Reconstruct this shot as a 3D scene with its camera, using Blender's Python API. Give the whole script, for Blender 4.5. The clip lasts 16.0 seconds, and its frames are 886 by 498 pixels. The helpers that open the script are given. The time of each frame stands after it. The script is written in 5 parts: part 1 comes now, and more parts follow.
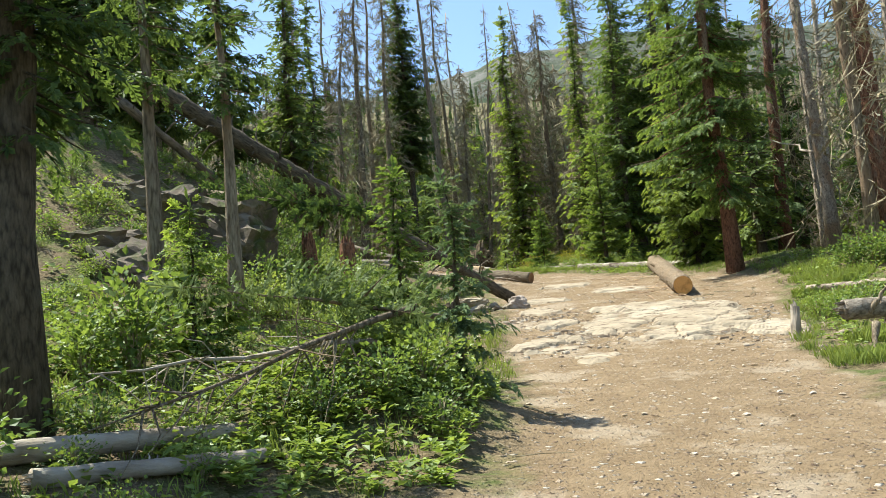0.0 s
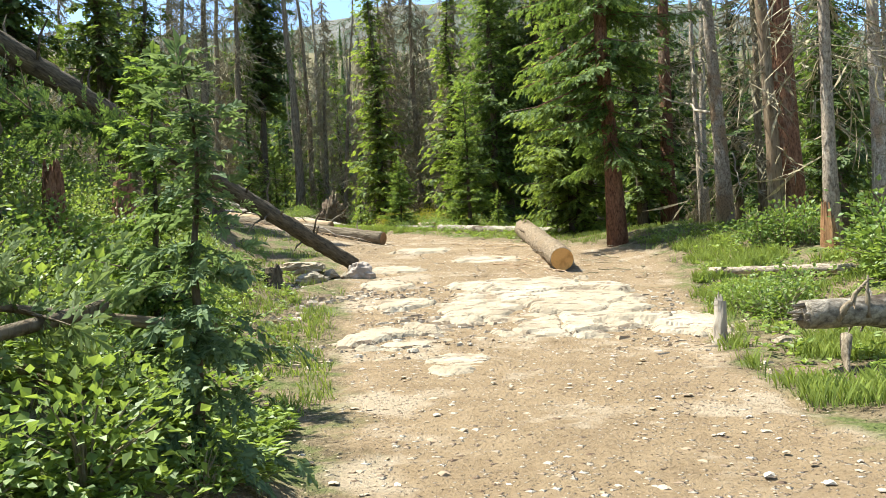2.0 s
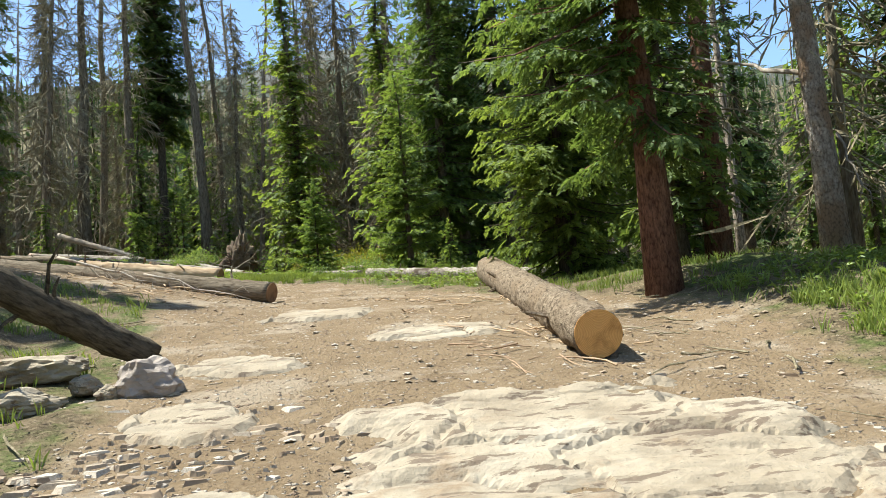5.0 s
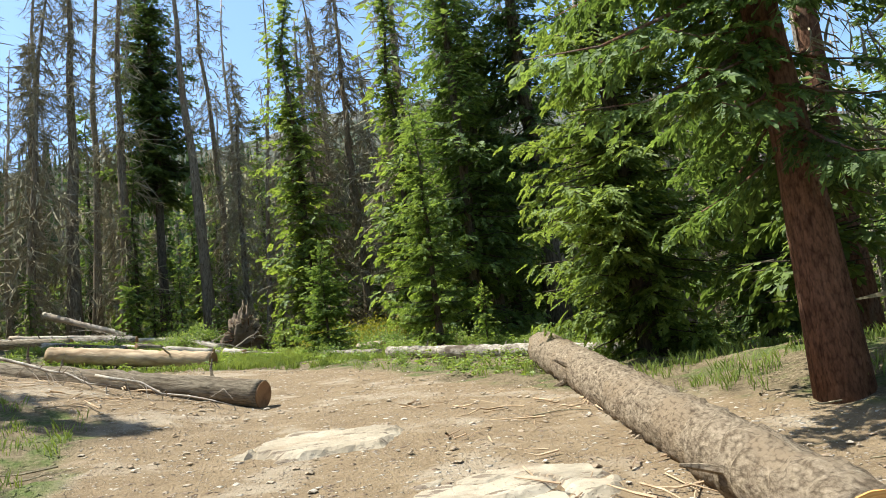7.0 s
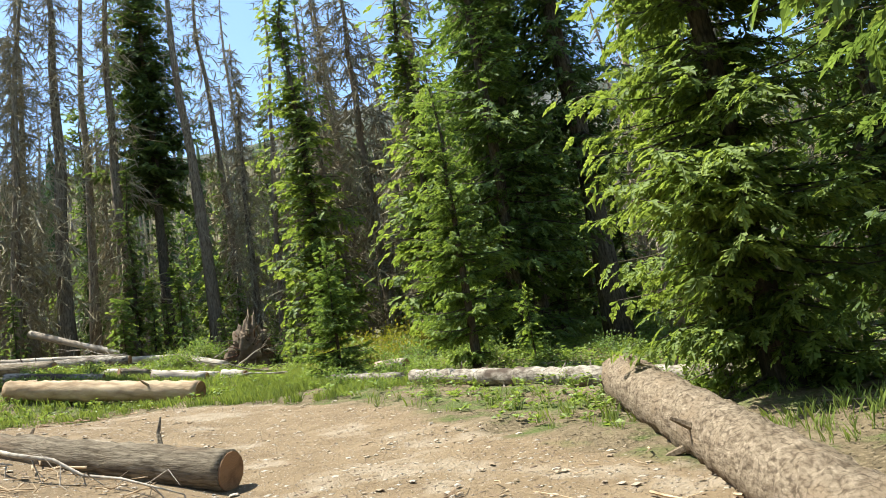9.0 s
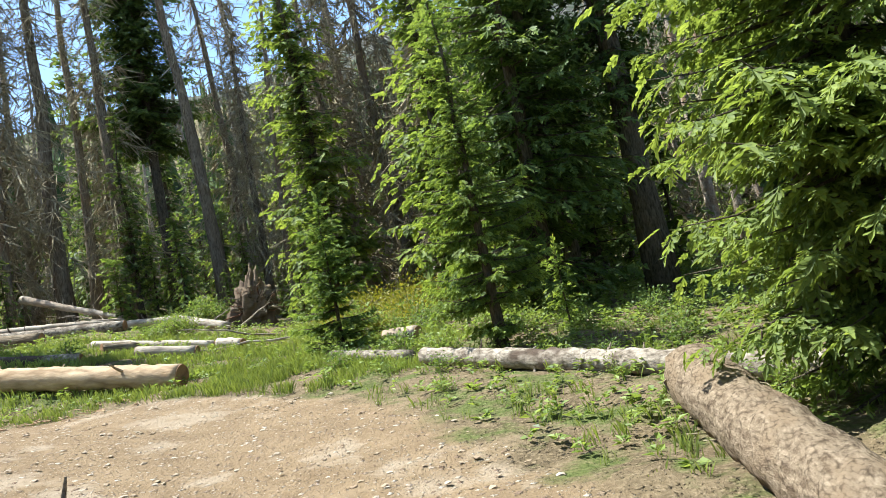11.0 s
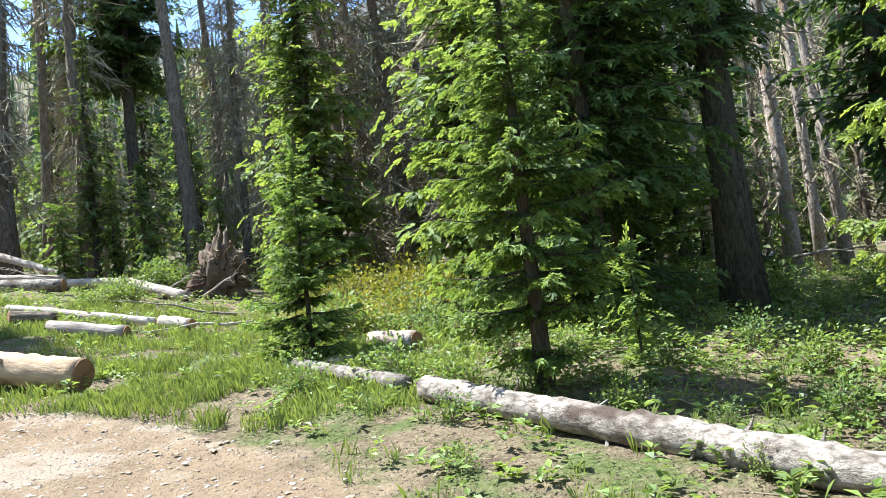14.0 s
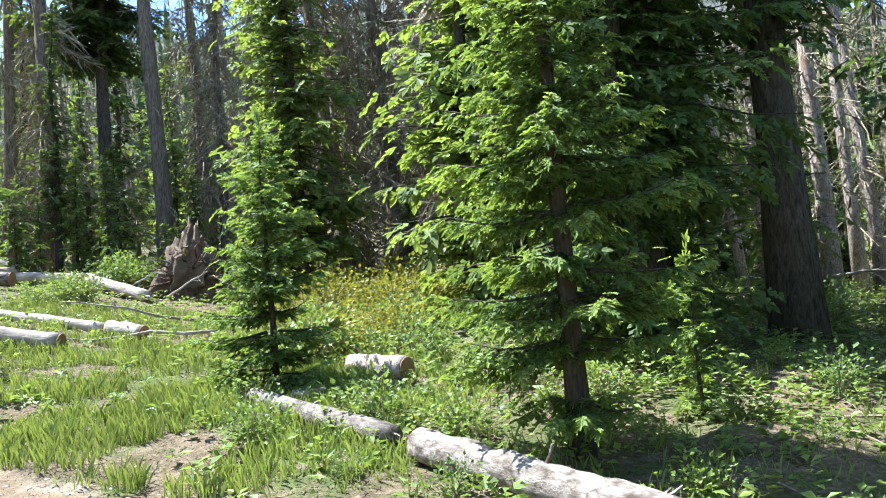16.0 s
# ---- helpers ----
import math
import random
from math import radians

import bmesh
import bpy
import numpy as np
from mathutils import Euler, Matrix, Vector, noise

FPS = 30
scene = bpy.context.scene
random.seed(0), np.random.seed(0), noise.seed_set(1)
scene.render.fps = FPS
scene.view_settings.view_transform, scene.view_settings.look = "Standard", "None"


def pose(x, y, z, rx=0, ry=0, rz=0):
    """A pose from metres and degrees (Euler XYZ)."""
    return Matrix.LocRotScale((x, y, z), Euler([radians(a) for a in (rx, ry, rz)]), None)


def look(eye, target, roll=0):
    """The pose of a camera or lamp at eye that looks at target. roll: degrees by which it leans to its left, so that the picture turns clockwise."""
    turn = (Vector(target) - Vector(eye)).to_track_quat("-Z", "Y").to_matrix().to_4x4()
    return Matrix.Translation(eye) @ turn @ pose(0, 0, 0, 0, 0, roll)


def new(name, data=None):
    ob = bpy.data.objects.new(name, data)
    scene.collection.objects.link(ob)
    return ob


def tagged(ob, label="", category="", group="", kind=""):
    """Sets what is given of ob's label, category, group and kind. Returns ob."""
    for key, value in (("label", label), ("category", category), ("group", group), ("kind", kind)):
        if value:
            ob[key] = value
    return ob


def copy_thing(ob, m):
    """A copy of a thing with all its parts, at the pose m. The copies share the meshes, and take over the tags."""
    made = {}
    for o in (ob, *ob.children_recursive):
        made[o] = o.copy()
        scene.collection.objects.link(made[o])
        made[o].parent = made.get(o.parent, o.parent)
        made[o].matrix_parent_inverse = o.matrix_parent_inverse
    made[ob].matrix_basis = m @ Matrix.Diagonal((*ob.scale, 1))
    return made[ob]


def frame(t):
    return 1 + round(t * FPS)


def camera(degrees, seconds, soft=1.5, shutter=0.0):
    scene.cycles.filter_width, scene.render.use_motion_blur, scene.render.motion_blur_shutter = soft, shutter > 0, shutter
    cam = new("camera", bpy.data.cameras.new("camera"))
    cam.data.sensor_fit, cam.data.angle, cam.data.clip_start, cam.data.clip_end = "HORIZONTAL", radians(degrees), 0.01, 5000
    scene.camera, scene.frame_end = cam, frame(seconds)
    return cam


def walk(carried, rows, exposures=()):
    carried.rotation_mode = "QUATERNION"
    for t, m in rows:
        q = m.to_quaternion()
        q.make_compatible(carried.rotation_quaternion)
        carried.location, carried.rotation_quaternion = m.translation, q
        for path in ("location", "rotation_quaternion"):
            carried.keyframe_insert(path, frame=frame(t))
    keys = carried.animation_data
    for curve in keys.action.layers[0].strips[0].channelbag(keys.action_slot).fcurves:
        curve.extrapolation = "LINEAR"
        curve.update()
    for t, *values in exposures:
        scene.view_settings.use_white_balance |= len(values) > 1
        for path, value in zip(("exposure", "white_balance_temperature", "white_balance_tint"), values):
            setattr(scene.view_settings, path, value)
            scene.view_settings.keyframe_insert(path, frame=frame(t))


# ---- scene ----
cam = camera(55.5, 16.0, 0.8)
PATH = [
    (0, (0.598, 0.457, 1.439), (0.591, 2.735, 1.748), -5.2),
    (0.5, (0.734, 1.57, 1.579), (0.793, 3.852, 1.856), -5.5),
    (1, (0.769, 2.522, 1.715), (1.049, 4.795, 1.927), -0.7),
    (1.5, (1.051, 3.353, 1.81), (1.358, 5.626, 1.988), -3.0),
    (2, (1.224, 4.349, 1.906), (1.585, 6.616, 2.067), -3.1),
    (2.5, (1.489, 5.377, 1.999), (1.973, 7.622, 2.142), -3.8),
    (3, (1.755, 6.611, 2.094), (2.247, 8.854, 2.243), -4.2),
    (3.2, (1.865, 7.133, 2.127), (2.374, 9.371, 2.275), -4.3),
    (5.3, (3.168, 13.256, 2.765), (3.666, 15.481, 3.063), -5.6),
    (5.5, (3.257, 13.688, 2.825), (3.759, 15.911, 3.133), -6.3),
    (6, (3.315, 14.577, 3.039), (3.817, 16.803, 3.341), -6.6),
    (6.5, (3.396, 15.308, 3.236), (3.897, 17.524, 3.59), -7.1),
    (7, (3.444, 16.011, 3.42), (3.918, 18.221, 3.847), -7.3),
    (7.5, (3.588, 16.854, 3.597), (4.023, 19.069, 4.034), -7.5),
    (8, (3.786, 17.685, 3.816), (4.21, 19.904, 4.248), -9.2),
    (8.5, (3.867, 18.574, 3.993), (4.283, 20.795, 4.42), -9.2),
    (9, (4.027, 19.433, 4.178), (4.438, 21.657, 4.591), -9.4),
    (9.2, (4.024, 19.725, 4.237), (4.434, 21.95, 4.646), -8.8),
    (11.3, (4.7, 22.182, 5.024), (5.015, 24.451, 5.236), -12.0),
    (11.5, (4.693, 22.546, 5.077), (5.007, 24.815, 5.284), -11.6),
    (12, (4.693, 23.404, 5.181), (4.999, 25.675, 5.373), -9.1),
    (12.5, (4.829, 24.167, 5.25), (5.129, 26.441, 5.423), -8.8),
    (13, (4.886, 24.769, 5.342), (5.19, 27.042, 5.507), -8.8),
    (13.5, (4.909, 25.157, 5.392), (5.222, 27.431, 5.551), -7.6),
    (14, (4.971, 25.559, 5.416), (5.292, 27.831, 5.574), -7.0),
    (14.5, (5.017, 26.062, 5.452), (5.346, 28.334, 5.606), -6.0),
    (15, (5.032, 26.548, 5.48), (5.37, 28.817, 5.637), -5.2),
    (15.5, (5.09, 27.003, 5.525), (5.437, 29.271, 5.684), -5.2),
    (16, (5.139, 27.522, 5.614), (5.49, 29.79, 5.774), -5.1),
]
walk(cam, [(t, look(eye, target, roll)) for t, eye, target, roll in PATH], [(0, 1.17, 6250, 2), (1, 1.12, 6250, 2), (1.5, 1.32, 6250, 2), (2, 1.5, 6250, 2), (2.5, 1.3, 6250, 2), (3, 1.1, 6250, 2), (5.5, 1.13, 6050, 3), (9, 1.35, 6150, 3), (12, 1.5, 5750, 6), (16, 1.92, 5300, 10)])

# ---- world, sun ----
SUN_AZ, SUN_EL = radians(-64), radians(63)
SUN_DIR = Vector((math.sin(SUN_AZ) * math.cos(SUN_EL), math.cos(SUN_AZ) * math.cos(SUN_EL), math.sin(SUN_EL)))
world = bpy.data.worlds.new("sky")
scene.world = world
world.use_nodes = True
_wn = world.node_tree
_sky = _wn.nodes.new("ShaderNodeTexSky")
_sky.sky_type, _sky.sun_disc, _sky.sun_elevation, _sky.sun_rotation = "NISHITA", False, SUN_EL, SUN_AZ
_sky.altitude, _sky.air_density, _sky.dust_density, _sky.ozone_density = 1500, 1.0, 1.8, 0.3
_wn.links.new(_sky.outputs[0], _wn.nodes["Background"].inputs[0])
_wn.nodes["Background"].inputs[1].default_value = 0.13
_sl = bpy.data.lights.new("sun", "SUN")
_sl.energy, _sl.angle, _sl.color = 5.0, radians(0.55), (1.0, 0.95, 0.87)
_so = new("sun", _sl)
_so.matrix_world = look(SUN_DIR * 60, (0, 0, 0))


# ---- materials ----
def material(name, build, rough=0.85, spec=0.25):
    m = bpy.data.materials.new(name)
    m.use_nodes = True
    nt = m.node_tree
    b = nt.nodes["Principled BSDF"]
    b.inputs["Roughness"].default_value = rough
    b.inputs["Specular IOR Level"].default_value = spec
    build(nt, b)
    return m


def node(nt, kind, **kw):
    n = nt.nodes.new("ShaderNode" + kind)
    for k, v in kw.items():
        n.inputs[k].default_value = v
    return n


def coords(nt, scale=(1, 1, 1), world_space=False):
    if world_space:
        src = nt.nodes.new("ShaderNodeNewGeometry").outputs["Position"]
    else:
        src = nt.nodes.new("ShaderNodeTexCoord").outputs["Object"]
    mp = nt.nodes.new("ShaderNodeMapping")
    mp.inputs["Scale"].default_value = scale
    nt.links.new(src, mp.inputs["Vector"])
    return mp.outputs[0]


def noise_tex(nt, vec, scale, detail=6, rough=0.6):
    n = node(nt, "TexNoise", Scale=scale, Detail=detail, Roughness=rough)
    nt.links.new(vec, n.inputs["Vector"])
    return n.outputs["Fac"]


def ramp(nt, fac, stops):
    r = nt.nodes.new("ShaderNodeValToRGB")
    el = r.color_ramp.elements
    while len(el) < len(stops):
        el.new(0.5)
    for e, (p, c) in zip(el, stops):
        e.position, e.color = p, (*c, 1)
    nt.links.new(fac, r.inputs[0])
    return r.outputs[0]


def grey(nt, fac, lo, hi):
    m = nt.nodes.new("ShaderNodeMapRange")
    m.inputs["From Min"].default_value, m.inputs["From Max"].default_value = lo, hi
    nt.links.new(fac, m.inputs["Value"])
    return m.outputs[0]


def mix(nt, fac, a, b, mode="MIX"):
    m = nt.nodes.new("ShaderNodeMix")
    m.data_type, m.blend_type = "RGBA", mode
    for sock, v in ((m.inputs[0], fac), (m.inputs[6], a), (m.inputs[7], b)):
        if isinstance(v, (int, float)):
            sock.default_value = v
        elif isinstance(v, tuple):
            sock.default_value = (*v, 1)
        else:
            nt.links.new(v, sock)
    return m.outputs[2]


def bump(nt, b, height, strength=0.5, dist=0.02):
    n = node(nt, "Bump", Strength=strength, Distance=dist)
    nt.links.new(height, n.inputs["Height"])
    nt.links.new(n.outputs[0], b.inputs["Normal"])


def m_ground(nt, b):
    p = coords(nt, world_space=True)
    big, mid, fine = noise_tex(nt, p, 0.35, 5), noise_tex(nt, p, 2.2, 8, 0.65), noise_tex(nt, p, 22, 6, 0.7)
    dirt = ramp(nt, mid, [(0.25, (0.12, 0.078, 0.042)), (0.5, (0.205, 0.142, 0.079)), (0.75, (0.3, 0.22, 0.132))])
    dirt = mix(nt, grey(nt, fine, 0.35, 0.7), dirt, (0.25, 0.18, 0.108))
    dirt = mix(nt, grey(nt, noise_tex(nt, p, 0.9, 7, 0.6), 0.54, 0.62), dirt, (0.32, 0.25, 0.17))
    stones = []
    for scale, size in ((13, 0.4), (34, 0.42)):
        wob = nt.nodes.new("ShaderNodeVectorMath")
        wob.operation = "MULTIPLY_ADD"
        wn = node(nt, "TexNoise", Scale=scale * 1.4, Detail=2.0)
        nt.links.new(p, wn.inputs["Vector"])
        nt.links.new(wn.outputs["Color"], wob.inputs[0])
        wob.inputs[1].default_value = (0.6 / scale,) * 3
        nt.links.new(p, wob.inputs[2])
        vor = node(nt, "TexVoronoi", Scale=scale)
        vor.distance = "MANHATTAN"
        nt.links.new(wob.outputs[0], vor.inputs["Vector"])
        rnd_c = nt.nodes.new("ShaderNodeSeparateColor")
        nt.links.new(vor.outputs["Color"], rnd_c.inputs[0])
        body = nt.nodes.new("ShaderNodeMath")
        body.operation = "MULTIPLY_ADD"
        body.inputs[1].default_value = 0.75
        nt.links.new(rnd_c.outputs[0], body.inputs[0])
        neg = nt.nodes.new("ShaderNodeMath")
        neg.operation = "SUBTRACT"
        neg.inputs[0].default_value = 0.0
        nt.links.new(vor.outputs["Distance"], neg.inputs[1])
        nt.links.new(neg.outputs[0], body.inputs[2])
        mask = grey(nt, body.outputs[0], size - 0.3, size - 0.2)
        col = ramp(nt, rnd_c.outputs[1], [(0.0, (0.16, 0.105, 0.07)), (0.35, (0.3, 0.22, 0.15)), (0.65, (0.42, 0.34, 0.255)), (1.0, (0.55, 0.48, 0.39))])
        dirt = mix(nt, mask, dirt, col)
        stones.append(grey(nt, body.outputs[0], size - 0.34, size))
    duff = ramp(nt, mid, [(0.3, (0.075, 0.056, 0.032)), (0.5, (0.145, 0.108, 0.062)), (0.72, (0.23, 0.175, 0.105))])
    moss = ramp(nt, fine, [(0.3, (0.05, 0.062, 0.018)), (0.5, (0.1, 0.12, 0.034)), (0.7, (0.17, 0.165, 0.07))])
    duff = mix(nt, grey(nt, fine, 0.5, 0.62), duff, (0.25, 0.19, 0.115))
    floor_col = mix(nt, grey(nt, noise_tex(nt, p, 1.6, 7, 0.65), 0.47, 0.6), duff, moss)
    at = nt.nodes.new("ShaderNodeAttribute")
    at.attribute_name = "trail"
    add = nt.nodes.new("ShaderNodeMath")
    add.operation = "ADD"
    sc = nt.nodes.new("ShaderNodeMath")
    sc.operation = "MULTIPLY_ADD"
    sc.inputs[1].default_value, sc.inputs[2].default_value = 0.9, -0.45
    nt.links.new(mid, sc.inputs[0])
    nt.links.new(at.outputs["Fac"], add.inputs[0])
    nt.links.new(sc.outputs[0], add.inputs[1])
    nt.links.new(mix(nt, grey(nt, add.outputs[0], 0.35, 0.65), floor_col, dirt), b.inputs["Base Color"])
    h = nt.nodes.new("ShaderNodeMath")
    h.operation = "ADD"
    nt.links.new(mid, h.inputs[0])
    nt.links.new(fine, h.inputs[1])
    for s in stones:
        up = nt.nodes.new("ShaderNodeMath")
        up.operation = "ADD"
        nt.links.new(h.outputs[0], up.inputs[0])
        nt.links.new(s, up.inputs[1])
        h = up
    bump(nt, b, h.outputs[0], 1.0, 0.035)


def m_rock(lo, mid_c, hi):
    def f(nt, b):
        p = coords(nt, world_space=True)
        a = noise_tex(nt, p, 1.3, 8, 0.65)
        st = noise_tex(nt, coords(nt, (1, 1, 9), True), 2.5, 6, 0.6)
        fine = noise_tex(nt, p, 30, 6, 0.7)
        c = ramp(nt, a, [(0.28, lo), (0.5, mid_c), (0.72, hi)])
        c = mix(nt, grey(nt, st, 0.5, 0.75), c, tuple(v * 0.62 for v in mid_c))
        c = mix(nt, grey(nt, fine, 0.58, 0.72), c, tuple(v * 0.5 for v in mid_c))
        nt.links.new(c, b.inputs["Base Color"])
        bump(nt, b, fine, 0.7, 0.02)
    return f


def m_bark(dark, light, patch=None, vscale=(9, 9, 1.6)):
    def f(nt, b):
        p = coords(nt, vscale)
        oi = nt.nodes.new("ShaderNodeObjectInfo")
        off = nt.nodes.new("ShaderNodeVectorMath")
        off.operation = "ADD"
        sc = nt.nodes.new("ShaderNodeMath")
        sc.operation = "MULTIPLY"
        sc.inputs[1].default_value = 40.0
        nt.links.new(oi.outputs["Random"], sc.inputs[0])
        nt.links.new(p, off.inputs[0])
        nt.links.new(sc.outputs[0], off.inputs[1])
        v = off.outputs[0]
        vor = node(nt, "TexVoronoi", Scale=2.6)
        nt.links.new(v, vor.inputs["Vector"])
        n1, n2 = noise_tex(nt, v, 1.1, 8, 0.7), noise_tex(nt, v, 0.12, 4)
        c = ramp(nt, n1, [(0.32, dark), (0.66, light)])
        if patch:
            c = mix(nt, grey(nt, n2, 0.52, 0.6), c, patch)
        crack = nt.nodes.new("ShaderNodeMath")
        crack.operation = "MULTIPLY"
        crack.inputs[1].default_value = 0.8
        nt.links.new(grey(nt, vor.outputs["Distance"], 0.5, 0.95), crack.inputs[0])
        c = mix(nt, crack.outputs[0], c, tuple(x * 0.6 for x in dark))
        tint = mix(nt, oi.outputs["Random"], (0.78, 0.76, 0.74), (1.18, 1.15, 1.12))
        nt.links.new(mix(nt, 1.0, c, tint, "MULTIPLY"), b.inputs["Base Color"])
        bump(nt, b, n1, 1.0, 0.045)
    return f


def m_leafy(dark, light, tip, trans):
    """Needles and leaves: a diffuse face with light let through it."""
    def f(nt, b):
        g = nt.nodes.new("ShaderNodeNewGeometry")
        oi = nt.nodes.new("ShaderNodeObjectInfo")
        at = nt.nodes.new("ShaderNodeAttribute")
        at.attribute_name = "tip"
        p = coords(nt, world_space=True)
        c = ramp(nt, g.outputs["Random Per Island"], [(0.0, dark), (0.7, light), (1.0, tuple(0.6 * a + 0.4 * t for a, t in zip(light, tip)))])
        c = mix(nt, at.outputs["Fac"], c, tip)
        c = mix(nt, grey(nt, noise_tex(nt, p, 0.9, 3), 0.35, 0.7), c, mix(nt, 1.0, c, (0.72, 0.74, 0.7), "MULTIPLY"))
        tint = mix(nt, oi.outputs["Random"], (0.75, 0.8, 0.8), (1.2, 1.12, 0.95))
        c = mix(nt, 1.0, c, tint, "MULTIPLY")
        nt.links.new(c, b.inputs["Base Color"])
        tr = nt.nodes.new("ShaderNodeBsdfTranslucent")
        nt.links.new(mix(nt, 1.0, c, (1.28, 1.22, 0.78), "MULTIPLY"), tr.inputs[0])
        ms = node(nt, "MixShader", Fac=trans)
        nt.links.new(b.outputs[0], ms.inputs[1])
        nt.links.new(tr.outputs[0], ms.inputs[2])
        nt.links.new(ms.outputs[0], nt.nodes["Material Output"].inputs[0])
    return f


def m_cut(core, rim):
    def f(nt, b):
        p = coords(nt)
        w = node(nt, "TexWave", Scale=24.0, Distortion=3.5, Detail=4.0)
        w.wave_type, w.rings_direction = "RINGS", "Z"
        nt.links.new(p, w.inputs["Vector"])
        c = mix(nt, grey(nt, w.outputs["Fac"], 0.0, 1.8), core, rim)
        c = mix(nt, grey(nt, noise_tex(nt, p, 6, 5), 0.5, 0.75), c, tuple(v * 0.55 for v in rim))
        nt.links.new(c, b.inputs["Base Color"])
        bump(nt, b, w.outputs["Fac"], 0.4, 0.004)
    return f


def m_mountain(nt, b):
    p = coords(nt, world_space=True)
    a, s = noise_tex(nt, p, 0.012, 8, 0.62), noise_tex(nt, coords(nt, (1, 1, 0.3), True), 0.09, 8, 0.75)
    c = ramp(nt, a, [(0.3, (0.07, 0.085, 0.05)), (0.5, (0.14, 0.135, 0.115)), (0.7, (0.24, 0.225, 0.205))])
    c = mix(nt, grey(nt, s, 0.47, 0.57), c, (0.06, 0.075, 0.045))
    snow = noise_tex(nt, coords(nt, (1, 1, 2.2), True), 0.035, 5, 0.5)
    c = mix(nt, grey(nt, snow, 0.73, 0.745), c, (0.85, 0.87, 0.9))
    nt.links.new(c, b.inputs["Base Color"])
    bump(nt, b, s, 1.0, 3.0)


def m_gravel(nt, b):
    g = nt.nodes.new("ShaderNodeNewGeometry")
    p = coords(nt, world_space=True)
    c = ramp(nt, g.outputs["Random Per Island"], [(0.0, (0.28, 0.2, 0.13)), (0.35, (0.36, 0.275, 0.185)), (0.7, (0.42, 0.34, 0.25)), (1.0, (0.52, 0.45, 0.36))])
    f = noise_tex(nt, p, 60, 5, 0.7)
    nt.links.new(mix(nt, grey(nt, f, 0.45, 0.75), c, (0.24, 0.18, 0.125)), b.inputs["Base Color"])
    bump(nt, b, f, 0.6, 0.005)


def m_slab(nt, b):
    m_rock((0.22, 0.168, 0.108), (0.345, 0.28, 0.193), (0.43, 0.365, 0.27))(nt, b)
    p = coords(nt, world_space=True)
    col = b.inputs["Base Color"].links[0].from_socket
    dust = grey(nt, noise_tex(nt, p, 1.7, 8, 0.7), 0.56, 0.66)
    col = mix(nt, dust, col, (0.26, 0.19, 0.12))
    col = mix(nt, grey(nt, noise_tex(nt, coords(nt, (1, 3, 1), True), 3.1, 6, 0.6), 0.57, 0.6), col, (0.17, 0.125, 0.085))
    nt.links.new(col, b.inputs["Base Color"])


def m_cliff(nt, b):
    m_rock((0.06, 0.047, 0.034), (0.145, 0.113, 0.082), (0.28, 0.23, 0.17))(nt, b)
    p = coords(nt, world_space=True)
    col = b.inputs["Base Color"].links[0].from_socket
    col = mix(nt, grey(nt, noise_tex(nt, p, 2.3, 7, 0.65), 0.5, 0.62), col, (0.075, 0.085, 0.028))
    col = mix(nt, grey(nt, noise_tex(nt, p, 5.0, 6, 0.7), 0.58, 0.66), col, (0.2, 0.15, 0.095))
    nt.links.new(col, b.inputs["Base Color"])


GRAVEL = material("mixed_gravel", m_gravel, 0.92, 0.15)
GROUND = material("earth", m_ground, 0.95, 0.1)
SLAB = material("pale_sandstone", m_slab, 0.9)
STONE = material("grey_stone", m_rock((0.25, 0.2, 0.16), (0.4, 0.33, 0.27), (0.5, 0.44, 0.37)), 0.9)
CLIFF = material("outcrop_rock", m_cliff, 0.92)
BARK_GREY = material("grey_dead_bark", m_bark((0.11, 0.083, 0.054), (0.33, 0.272, 0.195), (0.21, 0.152, 0.1), (14, 14, 2.6)), 0.95, 0.1)
BARK_RED = material("reddish_bark", m_bark((0.09, 0.043, 0.028), (0.3, 0.16, 0.1), (0.24, 0.18, 0.135), (16, 16, 6)), 0.95, 0.1)
BARK_DARK = material("dark_spruce_bark", m_bark((0.05, 0.041, 0.029), (0.17, 0.14, 0.099), None, (15, 15, 4)), 0.95, 0.1)
BARK_BROWN = material("brown_flaking_bark", m_bark((0.11, 0.076, 0.047), (0.42, 0.335, 0.235), (0.28, 0.21, 0.138), (15, 15, 9)), 0.95, 0.1)
BARK_PALE = material("pale_flaking_bark", m_bark((0.2, 0.15, 0.11), (0.58, 0.5, 0.41), (0.36, 0.25, 0.165), (15, 15, 9)), 0.95, 0.1)
BARK_SCALY = material("flaking_bark", m_bark((0.13, 0.098, 0.07), (0.46, 0.39, 0.31), (0.33, 0.265, 0.2), (15, 15, 7)), 0.95, 0.1)
TWIG = material("dry_twigs", m_bark((0.18, 0.148, 0.088), (0.42, 0.365, 0.24)), 0.95, 0.1)
WOOD_PALE = material("weathered_log", m_bark((0.26, 0.21, 0.16), (0.5, 0.445, 0.365), (0.34, 0.265, 0.19), (4, 4, 1.5)), 0.9, 0.15)
WOOD_MOTTLED = material("log_with_peeling_bark", m_bark((0.11, 0.085, 0.062), (0.47, 0.415, 0.335), (0.085, 0.062, 0.045), (9, 9, 6)), 0.9, 0.15)
WOOD_TAN = material("peeled_log", m_bark((0.3, 0.2, 0.11), (0.6, 0.46, 0.3), (0.36, 0.25, 0.16), (3, 3, 1.0)), 0.9, 0.15)
WOOD_ORANGE = material("torn_orange_wood", m_bark((0.16, 0.08, 0.04), (0.44, 0.25, 0.12)), 0.9, 0.15)
